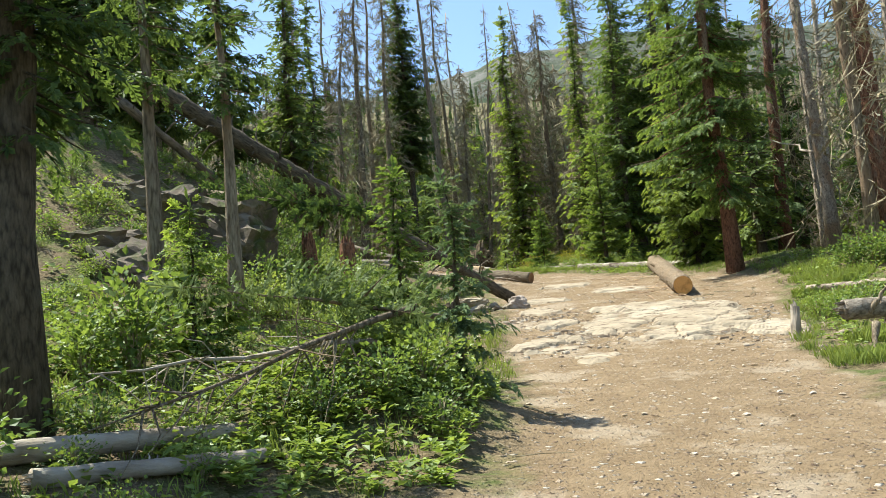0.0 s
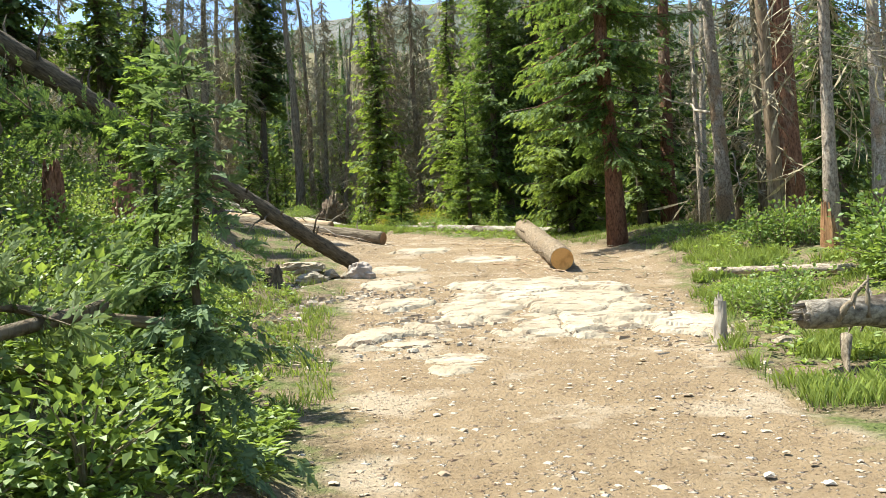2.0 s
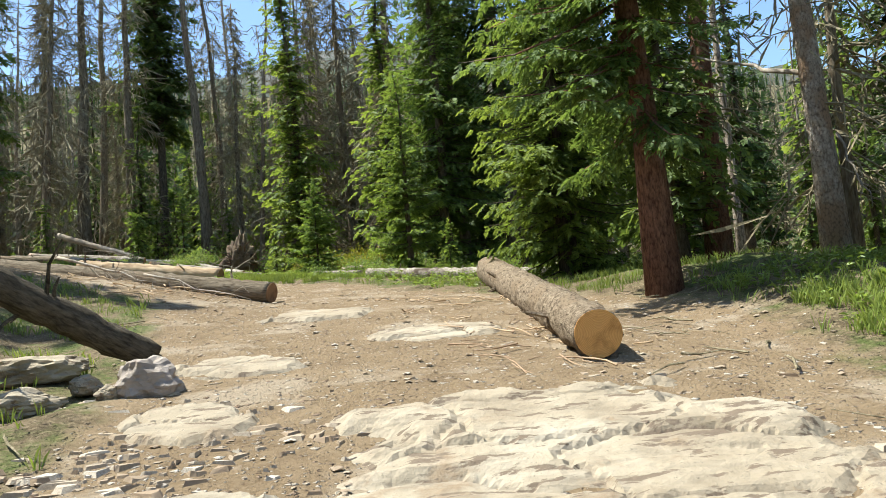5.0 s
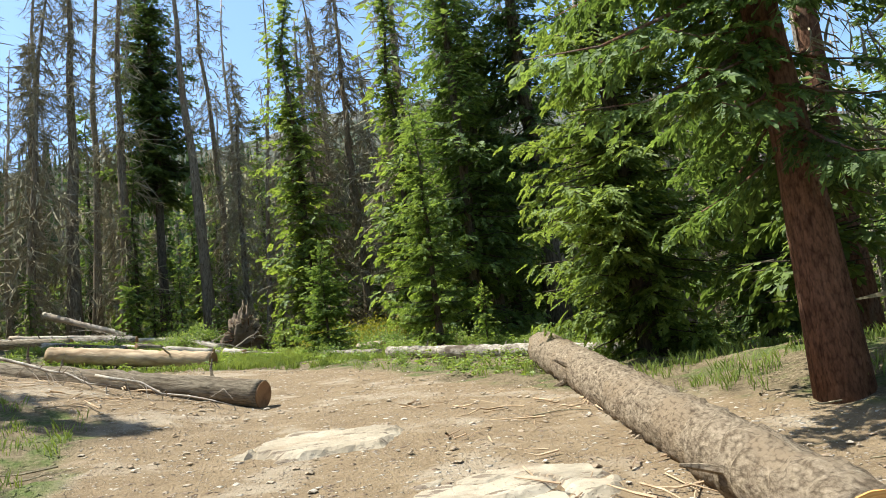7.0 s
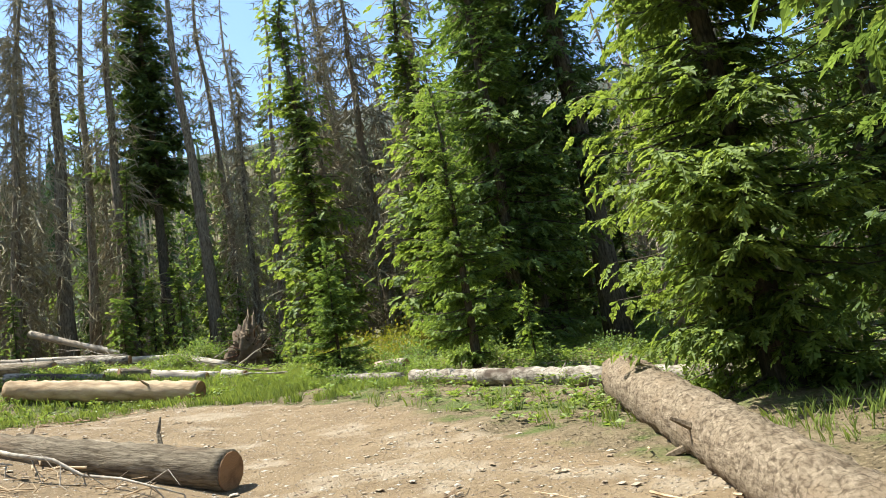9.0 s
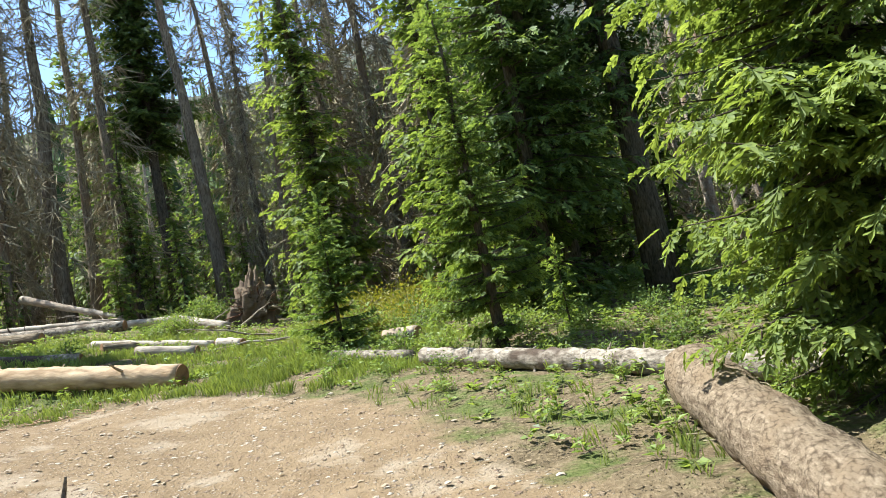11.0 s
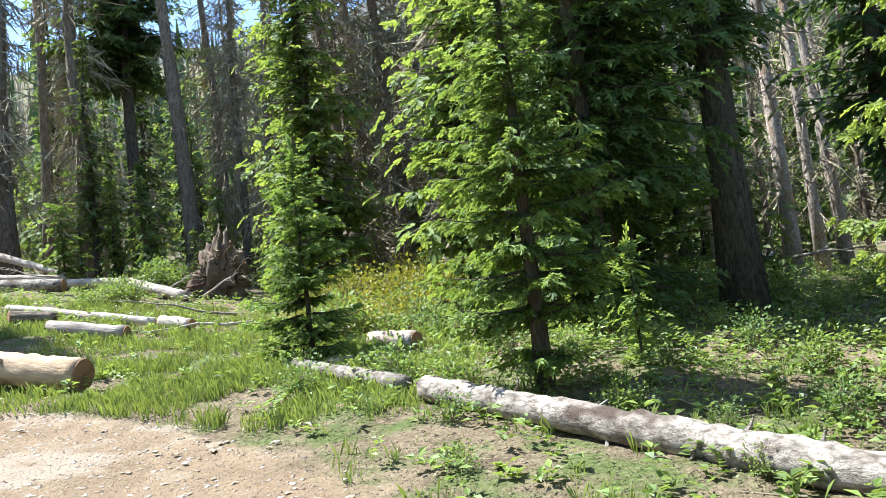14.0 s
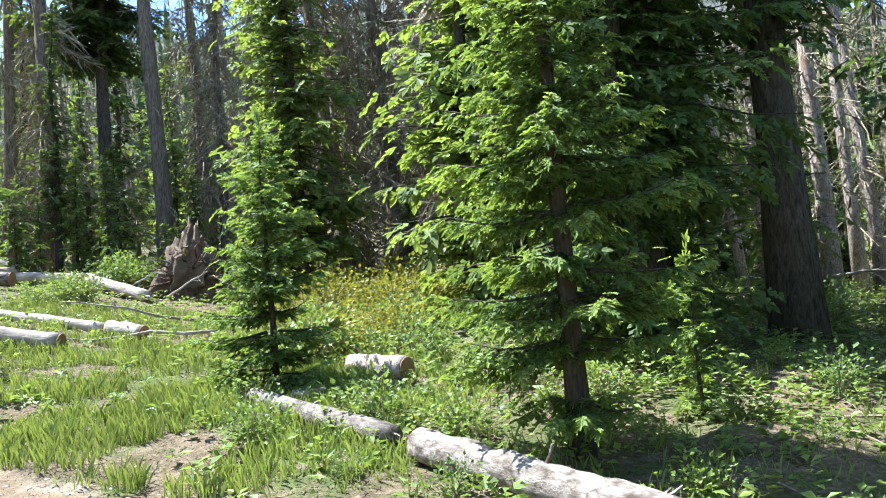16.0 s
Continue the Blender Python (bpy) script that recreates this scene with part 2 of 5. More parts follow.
CUT_FRESH = material("fresh_sawn_end", m_cut((0.66, 0.36, 0.12), (0.5, 0.23, 0.07)), 0.9, 0.1)
CUT_OLD = material("old_sawn_end", m_cut((0.3, 0.18, 0.1), (0.2, 0.11, 0.06)), 0.9, 0.1)
NEEDLE = material("spruce_needles", m_leafy((0.08, 0.12, 0.034), (0.165, 0.235, 0.06), (0.34, 0.42, 0.1), 0.5), 0.6, 0.3)
NEEDLE_DARK = material("dark_spruce_needles", m_leafy((0.058, 0.09, 0.03), (0.115, 0.17, 0.05), (0.22, 0.29, 0.075), 0.46), 0.6, 0.3)
NEEDLE_BRIGHT = material("fresh_spruce_needles", m_leafy((0.077, 0.125, 0.03), (0.180, 0.26, 0.06), (0.43, 0.53, 0.12), 0.48), 0.6, 0.3)
NEEDLE_DRY = material("fading_needles", m_leafy((0.1, 0.14, 0.06), (0.19, 0.255, 0.115), (0.29, 0.36, 0.17), 0.45), 0.7, 0.2)
LEAF = material("shrub_leaves", m_leafy((0.08, 0.132, 0.03), (0.19, 0.272, 0.066), (0.35, 0.44, 0.12), 0.42), 0.5, 0.4)
LEAF_LIGHT = material("light_shrub_leaves", m_leafy((0.11, 0.16, 0.04), (0.235, 0.305, 0.08), (0.4, 0.47, 0.14), 0.42), 0.5, 0.4)
LEAF_YELLOW = material("yellowing_shrub_leaves", m_leafy((0.119, 0.14, 0.015), (0.257, 0.26, 0.033), (0.374, 0.3, 0.044), 0.4), 0.5, 0.4)
GRASS = material("grass_blades", m_leafy((0.087, 0.135, 0.027), (0.187, 0.265, 0.052), (0.310, 0.37, 0.104), 0.4), 0.5, 0.35)
MOUNTAIN = material("far_mountain_rock", m_mountain, 1.0, 0.05)
SOIL = material("root_soil", m_rock((0.07, 0.048, 0.032), (0.16, 0.115, 0.075), (0.26, 0.19, 0.125)), 0.95)


# ---- mesh helpers ----
class Bag:
    """Collects vertices and faces, and makes one mesh of them."""
    def __init__(self):
        self.v, self.f, self.n, self.tip, self.mi = [], [], 0, [], []

    def add(self, v, f, tip=None, mi=0):
        v = np.asarray(v, dtype=np.float64).reshape(-1, 3)
        self.v.append(v)
        self.tip.append(np.zeros(len(v)) if tip is None else np.asarray(tip, dtype=float))
        self.f.extend([tuple(i + self.n for i in q) for q in f])
        self.mi.extend([mi] * len(f))
        self.n += len(v)

    def mesh(self, name, mats, smooth=False):
        me = bpy.data.meshes.new(name)
        me.from_pydata(np.concatenate(self.v).tolist(), [], self.f)
        for m in mats:
            me.materials.append(m)
        if len(mats) > 1:
            me.polygons.foreach_set("material_index", self.mi)
        t = np.concatenate(self.tip)
        if t.any():
            me.attributes.new("tip", "FLOAT", "POINT").data.foreach_set("value", t)
        if smooth:
            me.shade_smooth()
        me.update()
        return me


def tube(bag, pts, radii, sides=6, rough=0.0, rng=None, cap=True, mi=0):
    pts = np.asarray(pts, float)
    k = len(pts)
    d = np.gradient(pts, axis=0)
    d /= np.linalg.norm(d, axis=1)[:, None] + 1e-9
    ref = np.array([0.0, 0, 1]) if abs(d[:, 2].mean()) < 0.8 else np.array([1.0, 0, 0])
    a = np.cross(d, ref)
    a /= np.linalg.norm(a, axis=1)[:, None] + 1e-9
    b = np.cross(d, a)
    th = np.arange(sides) * 2 * math.pi / sides
    r = np.asarray(radii, float)[:, None] * np.ones((1, sides))
    if rough and rng is not None:
        r = r * (1 + rough * rng.uniform(-1, 1, (k, sides)))
    v = pts[:, None] + r[..., None] * (np.cos(th)[None, :, None] * a[:, None] + np.sin(th)[None, :, None] * b[:, None])
    f = []
    for i in range(k - 1):
        for j in range(sides):
            j2 = (j + 1) % sides
            f.append((i * sides + j, i * sides + j2, (i + 1) * sides + j2, (i + 1) * sides + j))
    if cap:
        f.append(tuple(range(sides))[::-1])
        f.append(tuple((k - 1) * sides + j for j in range(sides)))
    bag.add(v.reshape(-1, 3), f, mi=mi)


def part(name, me, parent, label=""):
    ob = new(name, me)
    ob.parent = parent
    if label:
        tagged(ob, label)
    return ob


def loose(ob):
    """Marks a part that is made of more pieces than one could count."""
    return tagged(ob, kind="stuff")


def thing(name, m, label, category, group="", kind=""):
    ob = new(name)
    ob.empty_display_size = 0.2
    ob.matrix_world = m
    return tagged(ob, label, category, group, kind)


# Sprig shapes: along x, flat in xy, with a jagged edge. Rows: x, y, z, tip
def sprig(pairs, flen, fw, kite, droop, seed, m=0.45):
    """A spray of needle-covered shoots: a spine with pairs of pointed fingers that droop."""
    v, f, t = [], [], []
    rg = random.Random(seed)

    def finger(x, y, z, dx, dy, dz, w, t0):
        o = len(v)
        px, py = -dy, dx
        k = w / (math.hypot(px, py) + 1e-9)
        v.extend([(x, y, z), (x + dx * m + px * k, y + dy * m + py * k, z + dz * m * 0.5 + 0.02), (x + dx, y + dy, z + dz), (x + dx * m - px * k, y + dy * m - py * k, z + dz * m * 0.5 - 0.02)])
        t.extend([t0 * 0.3, t0 * 0.7, 1.0, t0 * 0.7])
        f.extend([(o, o + 2, o + 1), (o, o + 3, o + 2)] if kite else [(o + 1, o + 3, o + 2)])

    for i in range(pairs):
        x = 0.08 + 0.72 * i / pairs
        for sg in (1, -1):
            l = flen * (1 - 0.45 * i / pairs) * rg.uniform(0.65, 1.25)
            a = rg.uniform(0.5, 1.05)
            finger(x + rg.uniform(-0.05, 0.05), 0, -droop * x * x, l * math.cos(a), sg * l * math.sin(a), -droop * l * rg.uniform(0.3, 1.8) + rg.uniform(-0.06, 0.1), fw * rg.uniform(0.8, 1.25), 0.3 + 0.5 * x)
    finger(0.45, 0, -droop * 0.2, 0.55, 0, -droop * 0.8, fw, 0.7)
    finger(0.0, 0, 0, 0.6, 0, -droop * 0.3, fw * 0.8, 0.2)
    return np.array(v), f, np.array(t)


SPRIGS = {2: [sprig(5, 0.36, 0.07, True, 0.2, i, 0.7) for i in range(6)], 1: [sprig(3, 0.46, 0.11, True, 0.2, i, 0.7) for i in range(6)], 0: [sprig(2, 0.62, 0.15, False, 0.2, i) for i in range(5)]}


def place_sprigs(bag, pos, d, up, size, lod, tipw, mi=0):
    pos, d, up, size, tipw = (np.asarray(q, float) for q in (pos, d, up, size, tipw))
    kinds = SPRIGS[lod]
    for j, (V, F, T) in enumerate(kinds):
        put_shapes(bag, pos[j::len(kinds)], d[j::len(kinds)], up[j::len(kinds)], size[j::len(kinds)], tipw[j::len(kinds)], V, F, T, mi)


def put_shapes(bag, pos, d, up, size, tipw, V, F, T, mi=0):
    if not len(pos):
        return
    d = d / (np.linalg.norm(d, axis=1)[:, None] + 1e-9)
    s = np.cross(up, d)
    s /= np.linalg.norm(s, axis=1)[:, None] + 1e-9
    n = np.cross(d, s)
    P = pos[:, None] + size[:, None, None] * (V[None, :, 0:1] * d[:, None] + V[None, :, 1:2] * s[:, None] + V[None, :, 2:3] * n[:, None])
    k, m = P.shape[0], V.shape[0]
    base = bag.n
    bag.v.append(P.reshape(-1, 3))
    bag.tip.append((T[None] * tipw[:, None]).reshape(-1))
    ff = (np.array(F)[None] + (base + np.arange(k) * m)[:, None, None]).reshape(-1, len(F[0]))
    bag.f.extend(map(tuple, ff.tolist()))
    bag.mi.extend([mi] * (k * len(F)))
    bag.n += k * m


def conifer(h, reach, seed, lod, bare=0.1, droop=0.25, density=1.0, trunk_r=None, lean=0.0, ragged=0.25, fine=1.0, tiers=0):
    """Trunk and crown meshes' bags of a spruce of height h, with its lowest boughs at bare * h."""
    rng = np.random.default_rng(seed)
    trunk, crown = Bag(), Bag()
    r0 = trunk_r or 0.012 * h + 0.02
    zs = np.linspace(0, 1, 9)
    wob = rng.normal(0, 0.01 * h, (9, 2)) * zs[:, None] + np.stack([lean * h * zs ** 1.5, 0 * zs], 1)
    pts = np.stack([wob[:, 0], wob[:, 1], zs * h], 1)
    pts[0, 2] = -0.35
    rad = r0 * (1 - zs * 0.93)
    rad[0] *= 1.35
    tube(trunk, pts, rad, 9 if lod == 2 else 6, 0.06, rng)
    step = {2: 0.27, 1: 0.36, 0: 0.62}[lod] * (0.75 + 0.02 * h) / density
    seg = {2: 0.15, 1: 0.22, 0: 0.42}[lod]
    size = {2: 0.27, 1: 0.4, 0: 0.8}[lod] * fine
    seg *= fine
    P, D, U, S, T = [], [], [], [], []
    z = h * bare
    while z < h * 0.985:
        u = (z - h * bare) / (h * (1 - bare))
        prof = (1 - u) ** 0.72 * (0.55 + 0.45 * min(1.0, u / 0.12))
        for _ in range(9 if tiers else (5, 6, 7)[lod]):
            a = rng.uniform(0, 2 * math.pi)
            L = max(0.12, reach * prof * rng.uniform(1 - 2 * ragged, 1.08))
            zz = z + rng.uniform(-0.5, 0.5) * (0.12 if tiers else step)
            tilt = -droop * (1 - u) + 0.5 * u ** 2 + rng.normal(0, 0.08)
            c = np.array([np.interp(zz, pts[:, 2], pts[:, 0]), np.interp(zz, pts[:, 2], pts[:, 1]), zz])
            out = np.array([math.cos(a), math.sin(a), 0])
            sd = np.array([-out[1], out[0], 0])
            k = max(2, int(L / seg))
            q = np.linspace(0.08 if L > 0.6 else 0.0, 1, k)
            arc = tilt * q + 0.22 * (q ** 3) * (1 - u)
            pp = c + L * (q[:, None] * out + arc[:, None] * np.array([0, 0, 1]))
            if lod and L > 0.5:
                tube(trunk, pp[:: max(1, k // 3)] if k > 5 else pp[[0, -1]], np.linspace(0.012 + 0.008 * L, 0.004, len(pp[:: max(1, k // 3)]) if k > 5 else 2), 3, cap=False)
            for i in range(k):
                tw = L * (0.34 * (1 - q[i]) + 0.1) * rng.uniform(0.6, 1.15) if q[i] < 0.97 else 0
                fw = out + np.array([0, 0, tilt])
                sides = (1, -1) if q[i] < 0.97 else (0,)
                for sg in sides:
                    n = max(1, round(tw / (size * 0.6)))
                    dr = fw * 0.75 + sd * sg * 0.85 + np.array([0, 0, rng.normal(-0.14, 0.16)])
                    dr /= np.linalg.norm(dr)
                    for j in range(n):
                        pj = pp[i] + dr * tw * j / n + np.array([0, 0, -0.1 * (j / n) ** 2 * tw])
                        P.append(pj)
                        D.append(dr + rng.normal(0, 0.2, 3) - np.array([0, 0, 0.14]))
                        U.append(np.array([0, 0, 1]) + rng.normal(0, 0.25, 3))
                        S.append(size * rng.uniform(0.55, 1.35) * (0.75 + 0.25 * (1 - u)))
                        # Outer sprigs pale as new growth; inner ones darker, crown shade painted in.
                        T.append(max(0.0, min(1.0, q[i] * 1.05 + 0.5 * j / n - 0.5 + rng.normal(0, 0.2))))
                        if tiers and q[i] > 0.3:
                            P.append(pj)
                            D.append(fw * 0.8 + sd * rng.normal(0, 0.5) + np.array([0, 0, rng.uniform(-0.55, 0.2)]))
                            U.append(np.array([0, 0, 1]) + rng.normal(0, 0.6, 3))
                            S.append(size * rng.uniform(0.6, 1.2))
                            # Same weighting: new growth pale outside, inner shade put into the colour.
                            T.append(max(0.0, min(1.0, q[i] * 1.2 - 0.4 + rng.normal(0, 0.2))))
        z += (step if not tiers else (0.34 - 0.14 * u) * tiers) * rng.uniform(0.7, 1.3)
    P.append(pts[-1] - np.array([0, 0, 0.15]))
    D.append(np.array([0.05, 0, 1.0]))
    U.append(np.array([1.0, 0, 0]))
    S.append(0.35)
    T.append(0.8)
    place_sprigs(crown, P, D, U, S, lod, T)
    return trunk, crown


def snag(h, r0, seed, branches=70, reach=1.1, twigs=3, lean=0.0, start=0.12, thick=1.0):
    """Trunk with stubs, and fine dead branches, of a dead spruce."""
    rng = np.random.default_rng(seed)
    trunk, br = Bag(), Bag()
    zs = np.linspace(0, 1, 11)
    wob = np.cumsum(rng.normal(0, 0.006 * h, (11, 2)), 0) * zs[:, None]
    pts = np.stack([wob[:, 0] + lean * h * zs, wob[:, 1], zs * h], 1)
    pts[0, 2] = -0.35
    rad = r0 * (1 - zs * 0.86)
    rad[0] *= 1.4
    tube(trunk, pts, rad, 9, 0.1, rng)
    for i in range(branches):
        u = start + (0.985 - start) * rng.uniform(0, 1) ** 0.85
        z = u * h
        c = np.array([np.interp(z, pts[:, 2], pts[:, 0]), np.interp(z, pts[:, 2], pts[:, 1]), z])
        a = rng.uniform(0, 2 * math.pi)
        out = np.array([math.cos(a), math.sin(a), 0])
        L = reach * (1 - 0.72 * u) * rng.uniform(0.35, 1.15)
        q = np.array([0, 0.5, 1])
        sag = rng.uniform(-0.85, 0.05)
        pp = c + L * (q[:, None] * out + (sag * q - 0.3 * q * q * rng.uniform(0, 1.6))[:, None] * np.array([0, 0, 1]))
        pp[1:] += rng.normal(0, 0.05 * L, (2, 3))
        tube(br, pp, np.array([0.015, 0.01, 0.003]) * thick ** 0.5, 3, cap=False)
        for _ in range(twigs):
            k = rng.uniform(0.3, 1)
            b0 = c + (pp[-1] - c) * k
            dr = (out * 0.5 + rng.normal(0, 0.6, 3) + np.array([0, 0, -0.6])) * L * 0.5
            w = np.cross(dr, rng.normal(0, 1, 3))
            w *= 0.0075 * thick / (np.linalg.norm(w) + 1e-9)
            br.add([b0 - w, b0 + w, b0 + dr * 0.6 + w * 0.7 + rng.normal(0, 0.02, 3), b0 + dr], [(0, 1, 2), (0, 2, 3)])
    return trunk, br


# ---- the ground ----
HY = (-60, -6, 0, 6.6, 13.7, 16, 19.4, 22.5, 25.2, 28, 31, 35.5, 40, 46, 60, 80, 130, 260, 420, 900)
HZ = (-3.4, -0.5, 0, 0.64, 1.38, 1.85, 2.5, 3.05, 3.45, 3.8, 4.25, 4.92, 5.4, 6.1, 7.5, 10.5, 24, 72, 132, 240)


def ground_z(x, y):
    """Height of the ground, as arrays: a trail that climbs, a bank on its left, a slope that falls away on its right."""
    x, y = np.asarray(x, float), np.asarray(y, float)
    z = np.interp(y, HY, HZ)
    toe = np.interp(y, (-6, 2, 9, 15, 20, 24, 28, 34), (-1.6, -1.0, 0.4, 0.9, 0.8, 0.2, -1.2, -5))
    slope = np.interp(y, (-6, 6, 10.5, 14, 17.5, 21, 26, 32, 40), (0.3, 0.28, 0.32, 0.5, 0.62, 0.5, 0.3, 0.1, 0.03))
    d = np.maximum(toe - x, 0)
    near = np.exp(-np.maximum(y - 45, 0) / 25)
    z = z + slope * (np.minimum(d, 7) ** 1.15 * 0.83 + 0.25 * np.clip(d - 7, 0, 25)) * near
    r = np.maximum(x - 7.5, 0)
    z = z - near * np.minimum(r, 30) * 0.07 * np.interp(y, (0, 20, 40), (0.2, 0.6, 1))
    z = z + 0.75 * np.exp(-((x + 0.2) / 0.9) ** 2 - ((y - 8.6) / 1.5) ** 2)
    d = np.maximum(3.2 - x, 0)
    z = z + (0.16 * np.minimum(d, 5) + 0.05 * np.clip(d - 5, 0, 10)) * np.interp(y, (22, 25, 28, 31, 34.5, 36, 38.5, 48, 60, 80, 100), (0, 0.7, 1.3, 1.0, 0.15, 0.15, 1, 1, 0.8, 0.3, 0))
    s = np.clip((x - 7.2) / 2.8, 0, 1)
    return z + 0.55 * s * s * (3 - 2 * s) * np.interp(y, (9, 14, 23, 29), (0, 1, 1, 0)) * np.interp(x, (13, 22), (1, 0))


def gz(x, y):
    return float(ground_z(x, y))


def trail_mask(x, y):
    left = np.interp(y, (-10, 0, 6, 9, 14, 20, 26, 29, 31, 40), (-0.9, -0.2, 0.8, 1.3, 1.5, 1.9, 1.6, -3, -9, -9))
    right = np.interp(y, (-10, 0, 6, 12.6, 16.5, 20.5, 23, 26, 29, 31, 33.2, 34.6, 35.2), (1.9, 2.6, 3.9, 5.4, 6.9, 8.2, 7.8, 6.5, 5.6, 5.2, 3.9, 2.2, -10))
    m = np.minimum(x - left, right - x)
    return np.clip(0.5 + m * 0.9, 0, 1)


def build_ground():
    xs = np.unique(np.concatenate([np.arange(-14, 22, 0.24), np.arange(-60, 70, 2.5), np.linspace(-900, 900, 61)]))
    ys = np.unique(np.concatenate([np.arange(-6, 48, 0.24), np.arange(-60, 100, 2.5), np.linspace(-900, 900, 61)]))
    X, Y = np.meshgrid(xs, ys)
    Z = ground_z(X, Y)
    tr = trail_mask(X, Y)
    nx = np.array([noise.fractal(Vector((x * 0.9, y * 0.9, 0)), 0.8, 2.1, 5) for x, y in zip(X.ravel(), Y.ravel())]).reshape(X.shape)
    fine = np.where((X > -15) & (X < 22) & (Y > -7) & (Y < 49), 1, 0)
    Z = Z + fine * nx * np.where(tr > 0.5, 0.03, 0.085) + (1 - fine) * 0.1 * nx
    n, m = X.shape[1], X.shape[0]
    idx = np.arange(n * m).reshape(m, n)
    q = np.stack([idx[:-1, :-1], idx[:-1, 1:], idx[1:, 1:], idx[1:, :-1]], -1).reshape(-1, 4)
    me = bpy.data.meshes.new("ground")
    me.from_pydata(np.stack([X, Y, Z], -1).reshape(-1, 3).tolist(), [], q.tolist())
    me.materials.append(GROUND)
    me.attributes.new("trail", "FLOAT", "POINT").data.foreach_set("value", tr.ravel())
    me.shade_smooth()
    tagged(new("ground", me), "forest floor of brown duff with a tan dirt trail", "ground", kind="structure")


build_ground()


def build_mountain():
    xs, ys = np.linspace(-900, 1000, 150), np.linspace(330, 900, 60)
    X, Y = np.meshgrid(xs, ys)
    ridge = np.array([noise.fractal(Vector((x / 240, y / 240, 3.1)), 0.9, 2.0, 7) for x, y in zip(X.ravel(), Y.ravel())]).reshape(X.shape)
    up = np.clip((Y - 330) / 170, 0, 1)
    Z = 80 + 84 * up ** 0.9 + ridge * 34 * up - 14 * (1 - up) + np.clip(X, -60, 120) * 0.14 * up
    n, m = X.shape[1], X.shape[0]
    idx = np.arange(n * m).reshape(m, n)
    q = np.stack([idx[:-1, :-1], idx[:-1, 1:], idx[1:, 1:], idx[1:, :-1]], -1).reshape(-1, 4)
    me = bpy.data.meshes.new("mountain")
    me.from_pydata(np.stack([X, Y, Z], -1).reshape(-1, 3).tolist(), [], q.tolist())
    me.materials.append(MOUNTAIN)
    me.shade_smooth()
    tagged(new("backdrop_mountain", me), "distant grey rocky mountain ridge with small snow patches", "mountain", kind="structure")


build_mountain()


# ---- trees ----
def upright(x, y, turn=0.0, scale=1.0, sink=0.0, tilt=0.0):
    return pose(x, y, gz(x, y) - sink, tilt, 0, turn) @ Matrix.Scale(scale, 4)


def tree_proto(bags, mats, m, name, label, group, second="crown"):
    ob = thing(name, m, label, "tree", group)
    part("trunk", bags[0].mesh("trunk", [mats[0]], True), ob)
    loose(part(second, bags[1].mesh(second, [mats[1]]), ob))
    return ob


rnd = random.Random(7)

# Single trees along the trail: x, y, height, reach, bare, trunk radius, seed
def lone(x, y, h, reach, bare, r, seed, bark, needles, label, droop=0.25, lod=2, density=1.0, lean=0.0, name="spruce_tree", fine=1.0, tiers=0):
    return tree_proto(conifer(h, reach, seed, lod, bare, droop, density, r, lean, 0.25, fine, tiers), (bark, needles), upright(x, y, seed * 47), name, label, "trees beside the trail")


lone(8.85, 27.6, 13.0, 2.05, 0.0, 0.17, 11, BARK_DARK, NEEDLE, "full green spruce with boughs down to the ground", 0.4, density=1.2, fine=0.95)
lone(8.08, 22.4, 17.0, 2.5, 0.13, 0.2, 12, BARK_RED, NEEDLE, "large spruce with reddish bark and dark drooping boughs", 0.6, 2, 0.66, fine=0.95)
lone(6.8, 33.0, 5.4, 1.08, 0.07, 0.085, 13, BARK_DARK, NEEDLE_BRIGHT, "young spruce with bright new growth beside the dirt turnout", 0.22, density=1.6, fine=0.52, tiers=0.86)
lone(8.6, 36.4, 15.0, 2.35, 0.03, 0.16, 14, BARK_DARK, NEEDLE, "dark green spruce behind a younger bright one", 0.4, 2, 0.9, fine=1.3)
lone(10.8, 36.9, 19.0, 2.0, 0.2, 0.28, 15, BARK_DARK, NEEDLE_DARK, "tall spruce with a thick dark trunk in deep shade", 0.5, 2, 0.75, fine=1.3)
lone(4.7, 35.75, 2.6, 0.95, 0.0, 0.04, 16, BARK_DARK, NEEDLE_BRIGHT, "small spruce standing in grass", 0.12, density=2.0, fine=0.5, tiers=0.55)
lone(4.9, 46.0, 15.0, 1.9, 0.04, 0.17, 17, BARK_DARK, NEEDLE, "tall narrow green spruce", 0.35, 1, 1.4)
lone(7.95, 33.6, 1.25, 0.35, 0.05, 0.02, 18, BARK_DARK, NEEDLE_BRIGHT, "thin fir seedling at the trail's edge", 0.05, density=1.5, fine=0.6, name="fir_seedling")
lone(-1.5, 47.8, 2.3, 0.55, 0.04, 0.03, 19, BARK_DARK, NEEDLE, "young spruce among felled logs", 0.1, 1, name="fir_seedling")
lone(-0.05, 11.7, 2.75, 0.72, 0.04, 0.04, 21, BARK_DARK, NEEDLE_BRIGHT, "young fir on the bank beside the trail", 0.12, name="young_fir", fine=0.6, tiers=0.55)
lone(0.66, 8.65, 2.05, 0.55, 0.06, 0.035, 22, BARK_DARK, NEEDLE_DRY, "spindly bent fir with drooping pale boughs", 0.6, density=1.3, lean=0.0, name="young_fir", fine=0.6, tiers=0.6)
lone(-1.2, 55.7, 22.0, 2.9, 0.32, 0.26, 23, BARK_DARK, NEEDLE_DARK, "tall dark spruce among grey snags", 0.45, 1, 2.0)
